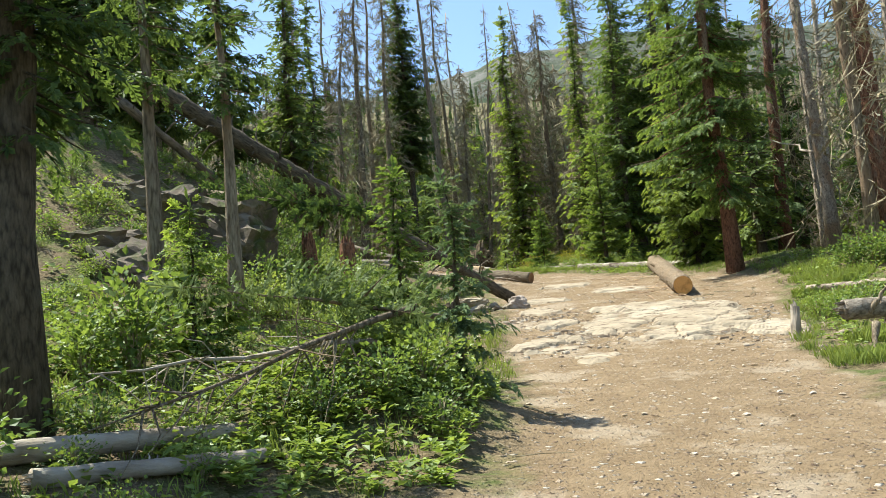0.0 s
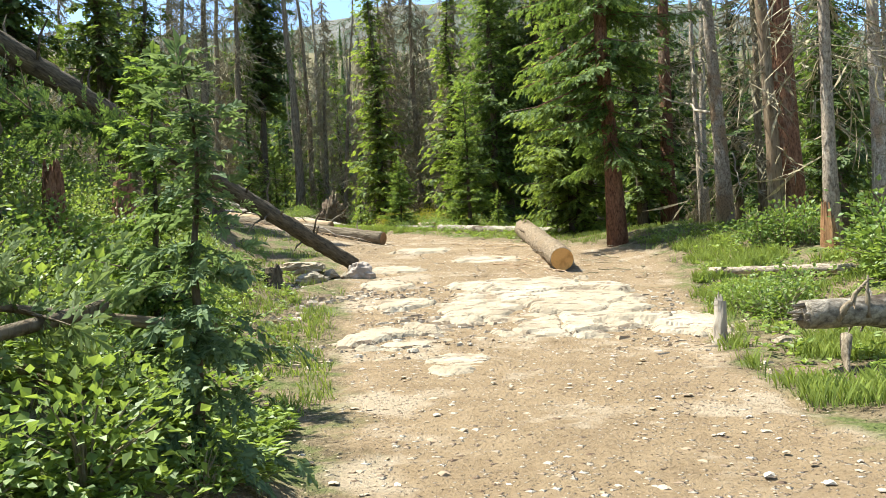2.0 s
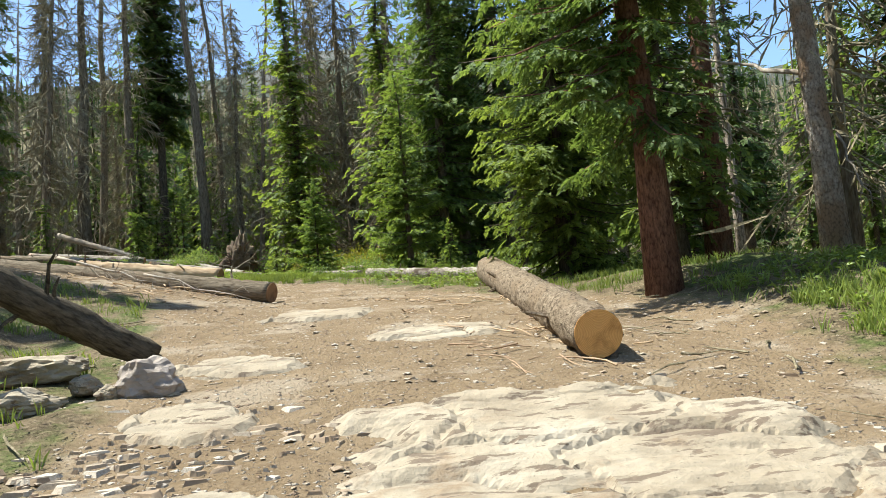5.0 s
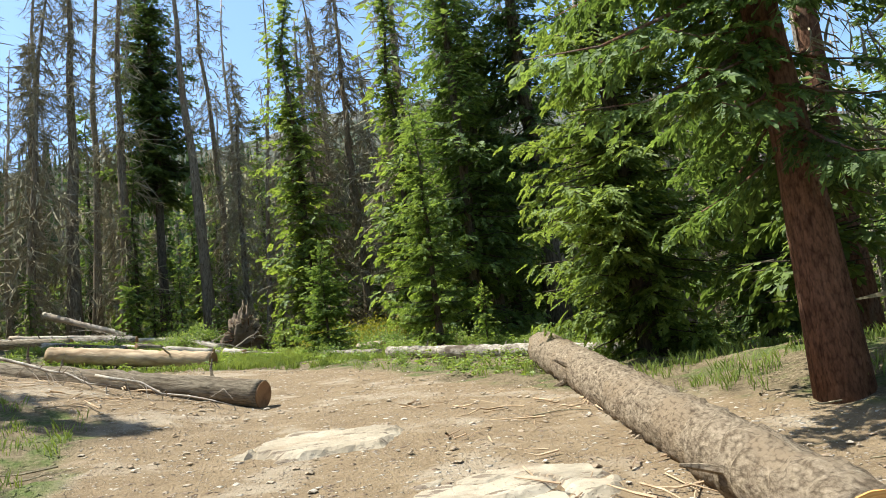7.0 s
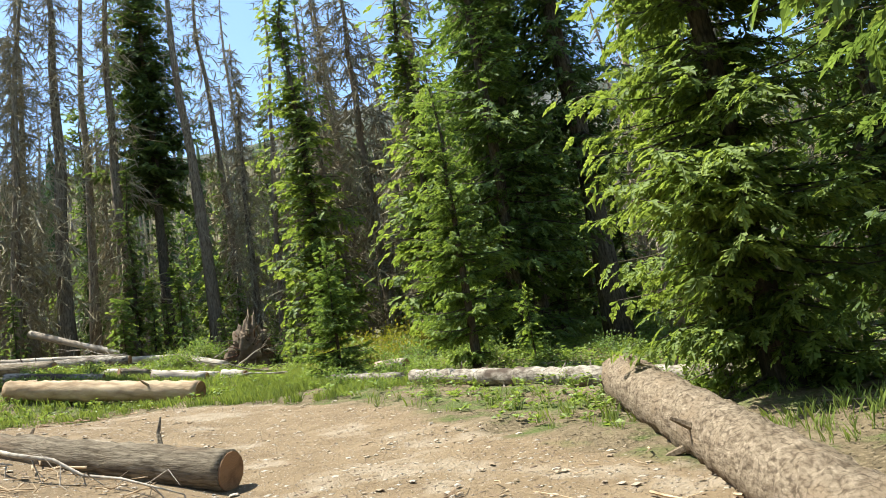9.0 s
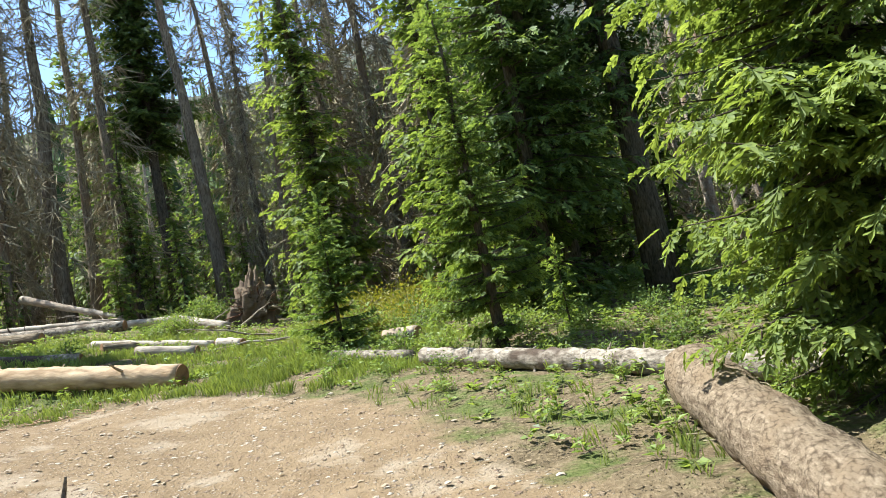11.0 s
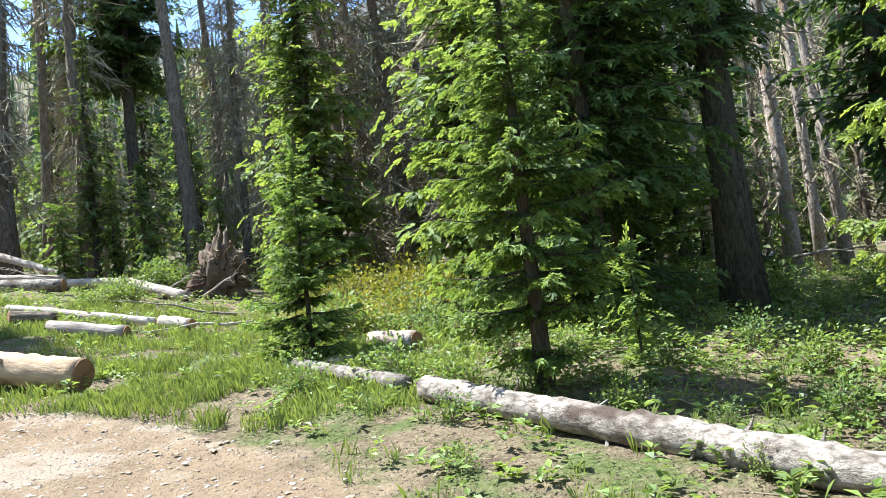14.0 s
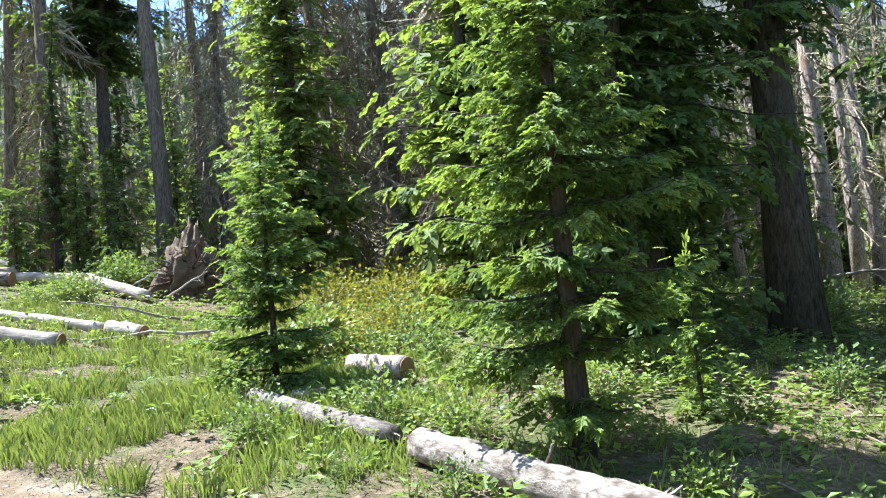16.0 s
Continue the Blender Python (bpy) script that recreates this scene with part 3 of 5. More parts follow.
lone(7.5, 39.6, 13.0, 1.6, 0.05, 0.13, 24, BARK_DARK, NEEDLE, "slim green spruce in the forest", 0.3, 1, 1.3)
lone(10.8, 31.7, 9.0, 1.6, 0.05, 0.12, 25, BARK_DARK, NEEDLE, "green spruce with spreading boughs beside a fallen trunk", 0.3, density=1.2, fine=0.8, tiers=1.1)
lone(11.2, 28.2, 8.5, 1.7, 0.08, 0.15, 26, BARK_DARK, NEEDLE_DARK, "dark spruce in the shade", 0.3, 1)
lone(9.9, 25.2, 6.5, 1.4, 0.1, 0.14, 27, BARK_DARK, NEEDLE_DARK, "dark spruce in the shade", 0.3, 1)
lone(-2.86, 10.4, 6.2, 1.0, 0.5, 0.115, 28, BARK_GREY, NEEDLE_DARK, "spruce with a bare grey lower trunk on the bank", 0.5, 2, 0.5, fine=0.85)
lone(-2.3, 11.9, 6.2, 1.0, 0.5, 0.115, 29, BARK_GREY, NEEDLE_DARK, "spruce with a bare grey lower trunk on the bank", 0.5, 2, 0.5, fine=0.85)
lone(-2.45, 6.3, 11.0, 1.25, 0.2, 0.19, 30, BARK_DARK, NEEDLE_DARK, "thick dark spruce trunk close beside the trail", 0.6, 2, 0.8, fine=0.8)
lone(-2.2, 9.6, 1.7, 0.7, 0.03, 0.03, 31, BARK_DARK, NEEDLE_BRIGHT, "young fir on the bank", 0.1, name="young_fir", fine=0.6, tiers=0.6)

for i, (x, y, h, reach) in enumerate([(-7.4, 19.2, 7.5, 1.8), (-6.3, 20.6, 8, 1.7), (-8.6, 21.2, 13, 2.3), (-9.8, 24.0, 14, 2.2), (-7.3, 23.4, 13, 2.2), (-6.0, 26.5, 13, 1.9), (-11.0, 19.0, 13, 2.4), (-4.3, 28.5, 12, 1.7), (9.5, 38.0, 15, 2.1), (-6.6, 42.0, 15, 1.8), (-5.3, 40.6, 14, 1.7)]):
    lone(x, y, h, reach, 0.16, 0.16, 70 + i, BARK_DARK, NEEDLE_DARK, "dark spruce with dense drooping boughs", 0.35, 1, 1.15)

laid = thing("fallen_fir", pose(0.35, 8.75, gz(0.35, 8.75) + 0.55, -82, 0, 130), "small fallen fir with drooping dry boughs on the bank", "tree", "trees beside the trail")
lt, lc = conifer(2.6, 0.6, 91, 2, 0.1, 0.3, 1.3, 0.026, 0.0, 0.3, 0.6)
part("trunk", lt.mesh("trunk", [BARK_GREY], True), laid)
loose(part("crown", lc.mesh("crown", [NEEDLE_DRY]), laid))

draped = thing("fallen_fir", pose(-3.3, 15.2, gz(-3.3, 15.2) + 0.75, -104, 0, -117), "dark fallen fir crown draped over the rock ledge", "tree", "trees beside the trail")
lt, lc = conifer(3.2, 0.9, 92, 2, 0.05, 0.5, 1.3, 0.06, 0.0, 0.3, 0.9)
part("trunk", lt.mesh("trunk", [BARK_GREY], True), draped)
loose(part("crown", lc.mesh("crown", [NEEDLE_DARK]), draped))

# Standing dead trunks that can be told apart: x, y, height, base radius, lean, twigs
SNAG_LABEL = "tall grey dead spruce with thin bare branches"
def dead(x, y, h, r, seed, bark, label=SNAG_LABEL, branches=70, reach=1.1, twigs=3, lean=0.0, start=0.12, thick=1.0):
    return tree_proto(snag(h, r, seed, branches, reach, twigs, lean, start, thick), (bark, TWIG), upright(x, y, seed * 31), "dead_spruce", label, "standing dead trees", "bare_crown")


for i, (x, y, h, r, lean, full) in enumerate([
        (-4.0, 54.9, 22, 0.22, -0.03, 0), (-7.0, 57.5, 23, 0.2, -0.01, 0), (-4.3, 52.0, 20, 0.3, -0.02, 1), (0.9, 53.4, 22, 0.28, -0.02, 0),
        (6.0, 47.2, 13, 0.2, -0.1, 0), (6.7, 51.7, 17, 0.16, -0.05, 0), (8.3, 42.8, 16, 0.24, -0.03, 1), (7.2, 48.2, 15, 0.22, -0.05, 1),
        (1.6, 57.5, 22, 0.2, -0.02, 1), (3.3, 52.4, 17, 0.14, -0.1, 0), (-2.6, 54.0, 20, 0.28, -0.03, 1), (5.0, 55.0, 15, 0.12, -0.02, 0),
        (-5.6, 50.5, 17, 0.2, -0.02, 1), (-8.5, 55.0, 20, 0.22, 0.0, 1)]):
    dead(x, y, h, r, 100 + i, BARK_GREY, "dead spruce still hung with brown dry twigs" if full else SNAG_LABEL, 230 if full else 110, 1.9 if full else 1.5, 11 if full else 5, lean, 0.1, 2.6 if full else 1.8)
for i, (x, y, h, r, lean) in enumerate([
        (10.9, 22.7, 17, 0.17, -0.02), (10.5, 19.9, 18, 0.15, -0.03), (11.0, 20.2, 19, 0.27, -0.02), (13.2, 20.4, 17, 0.17, -0.03),
        (10.7, 25.4, 18, 0.2, -0.06), (14.2, 41.3, 18, 0.165, -0.07), (15.4, 42.2, 18, 0.13, -0.05), (16.9, 43.6, 19, 0.14, -0.04), (14.0, 44.0, 17, 0.1, -0.06)]):
    dead(x, y, h, r, 130 + i, BARK_RED if i in (2, 4) else BARK_GREY if i == 1 else BARK_PALE, "dead spruce with pale flaking bark", 130, 1.15, 8, lean, 0.07, 1.5)

# The rest of the forest, copied from a few trees
protos_live = [tree_proto(conifer(h, rr, 40 + i, 1, bare, 0.34, 0.8, None, 0.0, 0.25, 1.3), (BARK_DARK, mt), upright(x, y, 40 * i), "spruce_tree", lb, "forest trees")
               for i, (h, rr, bare, mt, lb, x, y) in enumerate([
                   (9, 1.5, 0.05, NEEDLE, "green spruce in the forest", 1.0, 61.0),
                   (12, 1.9, 0.08, NEEDLE_DARK, "dark green spruce in the forest", 14.5, 33.0),
                   (15, 2.0, 0.15, NEEDLE_DARK, "tall dark green spruce in the forest", 19.0, 30.0),
                   (6, 1.1, 0.03, NEEDLE, "young green spruce in the forest", 10.5, 46.5)])]
protos_far = [tree_proto(conifer(h, rr, 50 + i, 0, 0.04, 0.28, 1.0), (BARK_DARK, mt), upright(x, y, 40 * i), "distant_spruce", lb, "forest trees")
              for i, (h, rr, mt, lb, x, y) in enumerate([
                  (9, 1.4, NEEDLE, "green spruce deep in the forest", -12.0, 66.0), (12, 1.6, NEEDLE_DARK, "dark green spruce deep in the forest", 16.0, 66.0),
                  (7, 1.2, NEEDLE_DARK, "dark green spruce deep in the forest", 6.0, 66.0)])]
protos_dead = [tree_proto(snag(h, r, 60 + i, n, rc, tw, ln, 0.08, 2.4), (BARK_GREY if i % 2 else BARK_SCALY, TWIG), upright(x, y, 50 * i), "dead_spruce", lb, "forest trees", "bare_crown")
               for i, (h, r, n, rc, tw, ln, lb, x, y) in enumerate([
                   (16, 0.16, 110, 1.1, 5, 0.0, "grey dead spruce in the forest", -9.0, 60.0),
                   (11, 0.11, 140, 1.6, 7, 0.02, "brushy dead spruce full of dry twigs", 3.0, 63.0),
                   (19, 0.2, 80, 1.3, 4, -0.02, "tall grey dead spruce in the forest", 18.0, 38.0),
                   (9, 0.09, 120, 1.5, 7, 0.0, "brushy dead spruce full of dry twigs", -2.0, 64.0),
                   (14, 0.1, 45, 0.8, 2, 0.05, "thin leaning dead trunk in the forest", 12.0, 58.0)])]

taken = [(o.matrix_world.translation.x, o.matrix_world.translation.y) for o in scene.objects if o.type == "EMPTY"]


def scatter(n, x0, x1, y0, y1, gap, keep=lambda x, y: True):
    out, tries = [], 0
    while len(out) < n and tries < n * 60:
        tries += 1
        x, y = rnd.uniform(x0, x1), rnd.uniform(y0, y1)
        if keep(x, y) and all((x - a) ** 2 + (y - b) ** 2 > gap * gap for a, b in taken):
            taken.append((x, y))
            out.append((x, y))
    return out


def plant(protos, weights, spots, lo=0.8, hi=1.25):
    for x, y in spots:
        p = rnd.choices(protos, weights)[0]
        copy_thing(p, upright(x, y, rnd.uniform(0, 360), rnd.uniform(lo, hi), 0, rnd.uniform(-2.5, 2.5)))


plant(protos_dead, (4, 5, 3, 5, 4), scatter(70, -36, 36, 51, 80, 1.0))
brushy = tree_proto(snag(14, 0.17, 66, 300, 1.5, 11, 0.0, 0.03, 2.4), (BARK_GREY, TWIG), upright(-6.2, 53.5, 20), "dead_spruce", "brushy dead spruce hung with grey dry twigs", "forest trees", "bare_crown")
plant([brushy], (1,), [(-8.4, 54.2), (-3.4, 57.0), (2.4, 55.2), (-10.5, 58.0), (6.8, 55.6), (9.6, 51.2), (11.8, 47.4), (13.2, 51.0)], 0.75, 1.2)
plant(protos_live, (0, 0, 0, 1), scatter(54, -12, 15, 46.5, 58, 0.8, lambda x, y: not (x < 3.5 and y < 48.6)), 0.18, 0.55)
plant(protos_live, (4, 2, 1, 5), scatter(46, -24, 24, 50, 66, 1.1), 0.4, 1.0)
plant(protos_far, (4, 3, 4), scatter(150, -45, 48, 53, 98, 1.1), 0.6, 1.15)
plant(protos_dead, (3, 5, 2, 6, 2), scatter(24, -30, 40, 78, 100, 1.3), 0.8, 1.1)
plant(protos_live, (3, 5, 4, 4), scatter(20, 13, 27, 8, 50, 1.7), 0.6, 1.0)
plant(protos_far, (3, 5, 3), scatter(34, 25, 46, 8, 60, 1.9), 0.9, 1.35)
plant(protos_dead, (4, 2, 4, 2, 3), scatter(42, 12, 36, 8, 50, 1.1), 0.85, 1.15)
plant(protos_live, (3, 2, 0, 4), scatter(9, 8.8, 13, 39, 52, 1.2), 0.7, 1.0)
plant(protos_live, (3, 2, 0, 5), scatter(16, 13.5, 27, 45.5, 58, 1.2), 0.6, 1.0)
plant(protos_dead, (3, 4, 1, 4, 2), scatter(10, 13, 25, 44, 54, 1.1), 0.8, 1.1)
plant(protos_dead, (3, 5, 1, 5, 3), scatter(16, 4, 14, 47, 56, 0.9), 0.8, 1.1)
plant(protos_live, (3, 4, 3, 4), scatter(20, -22, -6.5, 2, 46, 2.0, lambda x, y: x < -11 or y < 5 or y > 36), 0.8, 1.2)
plant(protos_far, (3, 4, 3), scatter(26, -46, -18, 0, 60, 2.2), 0.9, 1.35)
plant(protos_dead, (4, 2, 3, 2, 3), scatter(18, -28, -7, 22, 50, 1.6), 0.9, 1.15)
plant(protos_far, (2, 4, 4), scatter(18, -18, 20, -26, -8, 3.0), 0.9, 1.4)


# Far woods on the slope behind
def far_woods():
    rng = np.random.default_rng(5)
    bag = Bag()
    for _ in range(2100):
        y = 84 + 320 * rng.uniform(0, 1) ** 1.6
        x = (rng.uniform(-0.62, 0.62) + 0.12) * (y + 10)
        z = float(np.interp(y, HY, HZ))
        h = rng.uniform(7, 17)
        live = rng.uniform() < 0.3
        if live:
            k = 9
            for j in range(k):
                u = j / k
                rr = (0.16 * h * 0.8) * (1 - u) * rng.uniform(0.75, 1.1) + 0.08
                zz = z + h * (0.08 + 0.9 * u)
                a0 = rng.uniform(0, 6.28)
                m = 7
                ring = [(x + rr * math.cos(a0 + i * 6.283 / m) * (1 if i % 2 else 0.5), y + rr * math.sin(a0 + i * 6.283 / m) * (1 if i % 2 else 0.5), zz - 0.35 * rr * (i % 2)) for i in range(m)]
                bag.add(ring + [(x, y, zz + h * 0.16)], [(i, (i + 1) % m, m) for i in range(m)], mi=0)
        else:
            ln = rng.normal(0, 0.04, 2) * h
            tube(bag, [(x, y, z - 1), (x + ln[0] * 0.5, y + ln[1] * 0.5, z + h * 0.55), (x + ln[0], y + ln[1], z + h)], [0.16, 0.1, 0.03], 4, cap=False, mi=1)
            for j in range(18):
                u = rng.uniform(0.1, 0.95)
                a = rng.uniform(0, 6.28)
                L = 1.7 * (1 - 0.6 * u) * rng.uniform(0.4, 1.2)
                b0 = np.array([x + ln[0] * u, y + ln[1] * u, z + h * u])
                b1 = b0 + np.array([math.cos(a) * L, math.sin(a) * L, rng.uniform(-0.6, 0.1) * L])
                bag.add([b0 - (0, 0, 0.05), b0 + (0, 0, 0.05), b1], [(0, 1, 2)], mi=1)
    tagged(new("far_woods", bag.mesh("far_woods", [NEEDLE_DARK, TWIG])), "distant woods of green spruces and grey snags on the slope", "woods", kind="stuff")


far_woods()


# ---- rocks ----
def bedrock(cx, cy, rx, ry, turn, rise, seed):
    """A hump of bedrock that breaks through the dirt in low, worn ledges."""
    ca, sa = math.cos(radians(turn)), math.sin(radians(turn))
    step = 0.04
    xs, ys = np.arange(-1.3 * rx, 1.3 * rx, step), np.arange(-1.3 * ry, 1.3 * ry, step)
    v, keep = [], []
    for y in ys:
        for x in xs:
            X, Y = ca * x - sa * y, sa * x + ca * y
            wx, wy = X + cx, Y + cy
            s = math.hypot(x / rx, y / ry) + 0.34 * noise.fractal(Vector((wx * 1.1, wy * 1.3, seed * 3.7)), 0.8, 2.1, 5)
            near, cells = noise.voronoi(Vector((0.75 * wx + 0.3 * wy + 0.3 * noise.noise(Vector((wx * 1.7, wy * 1.7, seed))), 1.15 * wy - 0.25 * wx + 0.3 * noise.noise(Vector((wx * 1.7, wy * 1.7, seed + 9.0))), 0.0)))
            gap = near[1] - near[0]
            level = noise.cell(cells[0] * 3.7 + Vector((0.5, seed, 0))) - 0.5
            lay = 0.6 * noise.fractal(Vector((wx * 0.5 + 0.3 * wy, wy * 0.9, seed + 7.0)), 1.0, 2.1, 4)
            k = lay * 5
            ledge = (math.floor(k) + min(1.0, (k - math.floor(k)) * 7)) / 5
            fine = noise.fractal(Vector((wx * 4, wy * 4, seed)), 0.6, 2.2, 5)
            h = 0.03 + rise * (0.45 + 0.55 * level + 0.6 * ledge) + 0.012 * fine - 0.05 * max(0.0, 1 - gap / 0.07)
            h -= max(0.0, s - 0.82) * 0.45
            v.append((X, Y, gz(wx, wy) - gz(cx, cy) + max(h, -0.09)))
            keep.append(h > -0.085)
    n = len(xs)
    f = []
    for j in range(len(ys) - 1):
        for i in range(n - 1):
            q = (j * n + i, j * n + i + 1, (j + 1) * n + i + 1, (j + 1) * n + i)
            if any(keep[a] for a in q):
                f.append(q)
    b = Bag()
    b.add(v, f)
    ob = new("bedrock_slab", b.mesh("bedrock_slab", [SLAB]))
    ob.matrix_world = pose(cx, cy, gz(cx, cy))
    return tagged(ob, "pale flat sandstone bedrock with worn ledges in the trail", "rock", "slabs in the trail")


for i, (x, y, rx, ry, turn, rise) in enumerate([
        (4.6, 16.25, 1.6, 2.35, -10, 0.085), (2.25, 14.7, 0.75, 0.65, 6, 0.07), (2.75, 13.2, 0.4, 0.7, -12, 0.045), (2.5, 16.6, 0.55, 0.35, 12, 0.06),
        (3.85, 23.9, 0.8, 0.75, 5, 0.045), (4.8, 21.5, 0.7, 0.6, -10, 0.035), (2.7, 20.3, 0.65, 0.6, 0, 0.04), (2.5, 18.5, 0.5, 0.6, 20, 0.035),
        (5.9, 14.6, 0.5, 0.8, 10, 0.05)]):
    bedrock(x, y, rx, ry, turn, rise, i)


def boulder(x, y, sx, sy, sz, turn, seed, mat=STONE, label="rounded grey boulder on the trail's edge", sub=4, rough=0.22, sink=0.3, zoff=0.0):
    bm = bmesh.new()
    bmesh.ops.create_icosphere(bm, subdivisions=sub, radius=1.0)
    for v in bm.verts:
        n = noise.fractal(v.co * 1.3 + Vector((seed * 5.1, 0, 0)), 0.8, 2.1, 5)
        c = noise.cell(v.co * 1.4 + Vector((seed, seed, 0)))
        v.co *= 1 + rough * n + 0.1 * (c - 0.5)
        v.co = Vector((v.co.x * sx, v.co.y * sy, max(v.co.z, -0.75) * sz))
    me = bpy.data.meshes.new("boulder")
    bm.to_mesh(me)
    bm.free()
    me.materials.append(mat)
    ob = new("boulder", me)
    ob.matrix_world = pose(x, y, gz(x, y) + sz * (0.7 - sink) + zoff, 0, 0, turn)
    return tagged(ob, label, "rock", "loose rocks")


boulder(2.13, 19.6, 0.27, 0.22, 0.2, 20, 1)
boulder(1.6, 19.9, 0.16, 0.13, 0.1, 70, 2, SLAB, "small pale rock beside the fallen trunk")
boulder(1.85, 19.5, 0.14, 0.1, 0.08, 70, 3, SLAB, "small pale rock beside the fallen trunk")
boulder(1.25, 19.3, 0.3, 0.2, 0.12, 10, 4, SLAB, "flat pale rock on the bank below the fallen trunk")
boulder(1.0, 20.6, 0.5, 0.3, 0.16, -10, 5, SLAB, "pale ledge rock on the bank")


def outcrop(p, q, layers, per, half_width, seed, label):
    """Stacked, weathered blocks along a ridge from p up to q; each layer steps back up the bank."""
    rng = np.random.default_rng(seed)
    p, q = np.array(p, float), np.array(q, float)
    ob = thing("rock_outcrop", Matrix.Translation(p), label, "rock", "rocks on the bank")
    run = (q - p) * (1, 1, 0)
    turn = math.atan2(run[1], run[0])
    for k in range(layers):
        for i in range(per):
            u = min(1.0, (i + 0.5) / per + 0.09 * k + rng.normal(0, 0.04))
            c = p + (q - p) * u - (0, 0, 0.3 * (layers - 1 - k) + 0.1)
            c[:2] += np.array([-math.sin(turn), math.cos(turn)]) * rng.normal(0, 0.18) * half_width
            sx, sy, sz = np.linalg.norm(run) / per * rng.uniform(0.45, 0.8), half_width * rng.uniform(0.55, 1.05), rng.uniform(0.2, 0.36)
            bm = bmesh.new()
            bmesh.ops.create_cube(bm, size=2.0)
            bmesh.ops.subdivide_edges(bm, edges=bm.edges[:], cuts=7, use_grid_fill=True)
            for v in bm.verts:
                w = Vector((v.co.x, v.co.y, v.co.z))
                w *= 1 - 0.07 * max(0.0, w.length_squared - 1.6)
                a = Vector((w.x * sx * 2 + k * 7, w.y * sy * 2 + i * 5, w.z * sz * 4 + seed))
                n = noise.fractal(a * 0.9, 0.65, 2.2, 6) + 0.25 * (noise.cell(a * 1.3) - 0.5)
                e = noise.noise(Vector((k, i, w.z * 3.3)))
                v.co = Vector((w.x * sx * (1 + 0.24 * n + 0.1 * e), w.y * sy * (1 + 0.3 * n + 0.14 * e), w.z * sz + 0.13 * n))
            me = bpy.data.meshes.new("rock_block")
            bm.to_mesh(me)
            bm.free()
            me.materials.append(CLIFF)
            b = part("rock_block", me, ob)
            b.matrix_local = Matrix.Translation(c - p) @ pose(0, 0, 0, rng.normal(0, 10), rng.normal(-12, 9), math.degrees(turn) + rng.normal(0, 14))
    return ob


outcrop((-2.25, 14.2, 4.15), (-3.7, 14.9, 4.4), 3, 2, 0.5, 6, "layered rock outcrop with a shaded face on the bank")
outcrop((-3.5, 14.5, 4.4), (-6.2, 15.9, 5.45), 2, 5, 0.6, 7, "layered brown rock ledge on the sunny bank")
outcrop((-3.0, 11.8, 2.9), (-4.7, 12.6, 3.7), 3, 2, 0.45, 8, "mossy rock ledge under the saplings")
boulder(6.3, 12.9, 0.16, 0.12, 0.08, 0, 9, SLAB, "small pale rock in the grass")
boulder(5.0, 35.2, 0.2, 0.15, 0.12, 0, 10, SLAB, "pale rock in the grass")


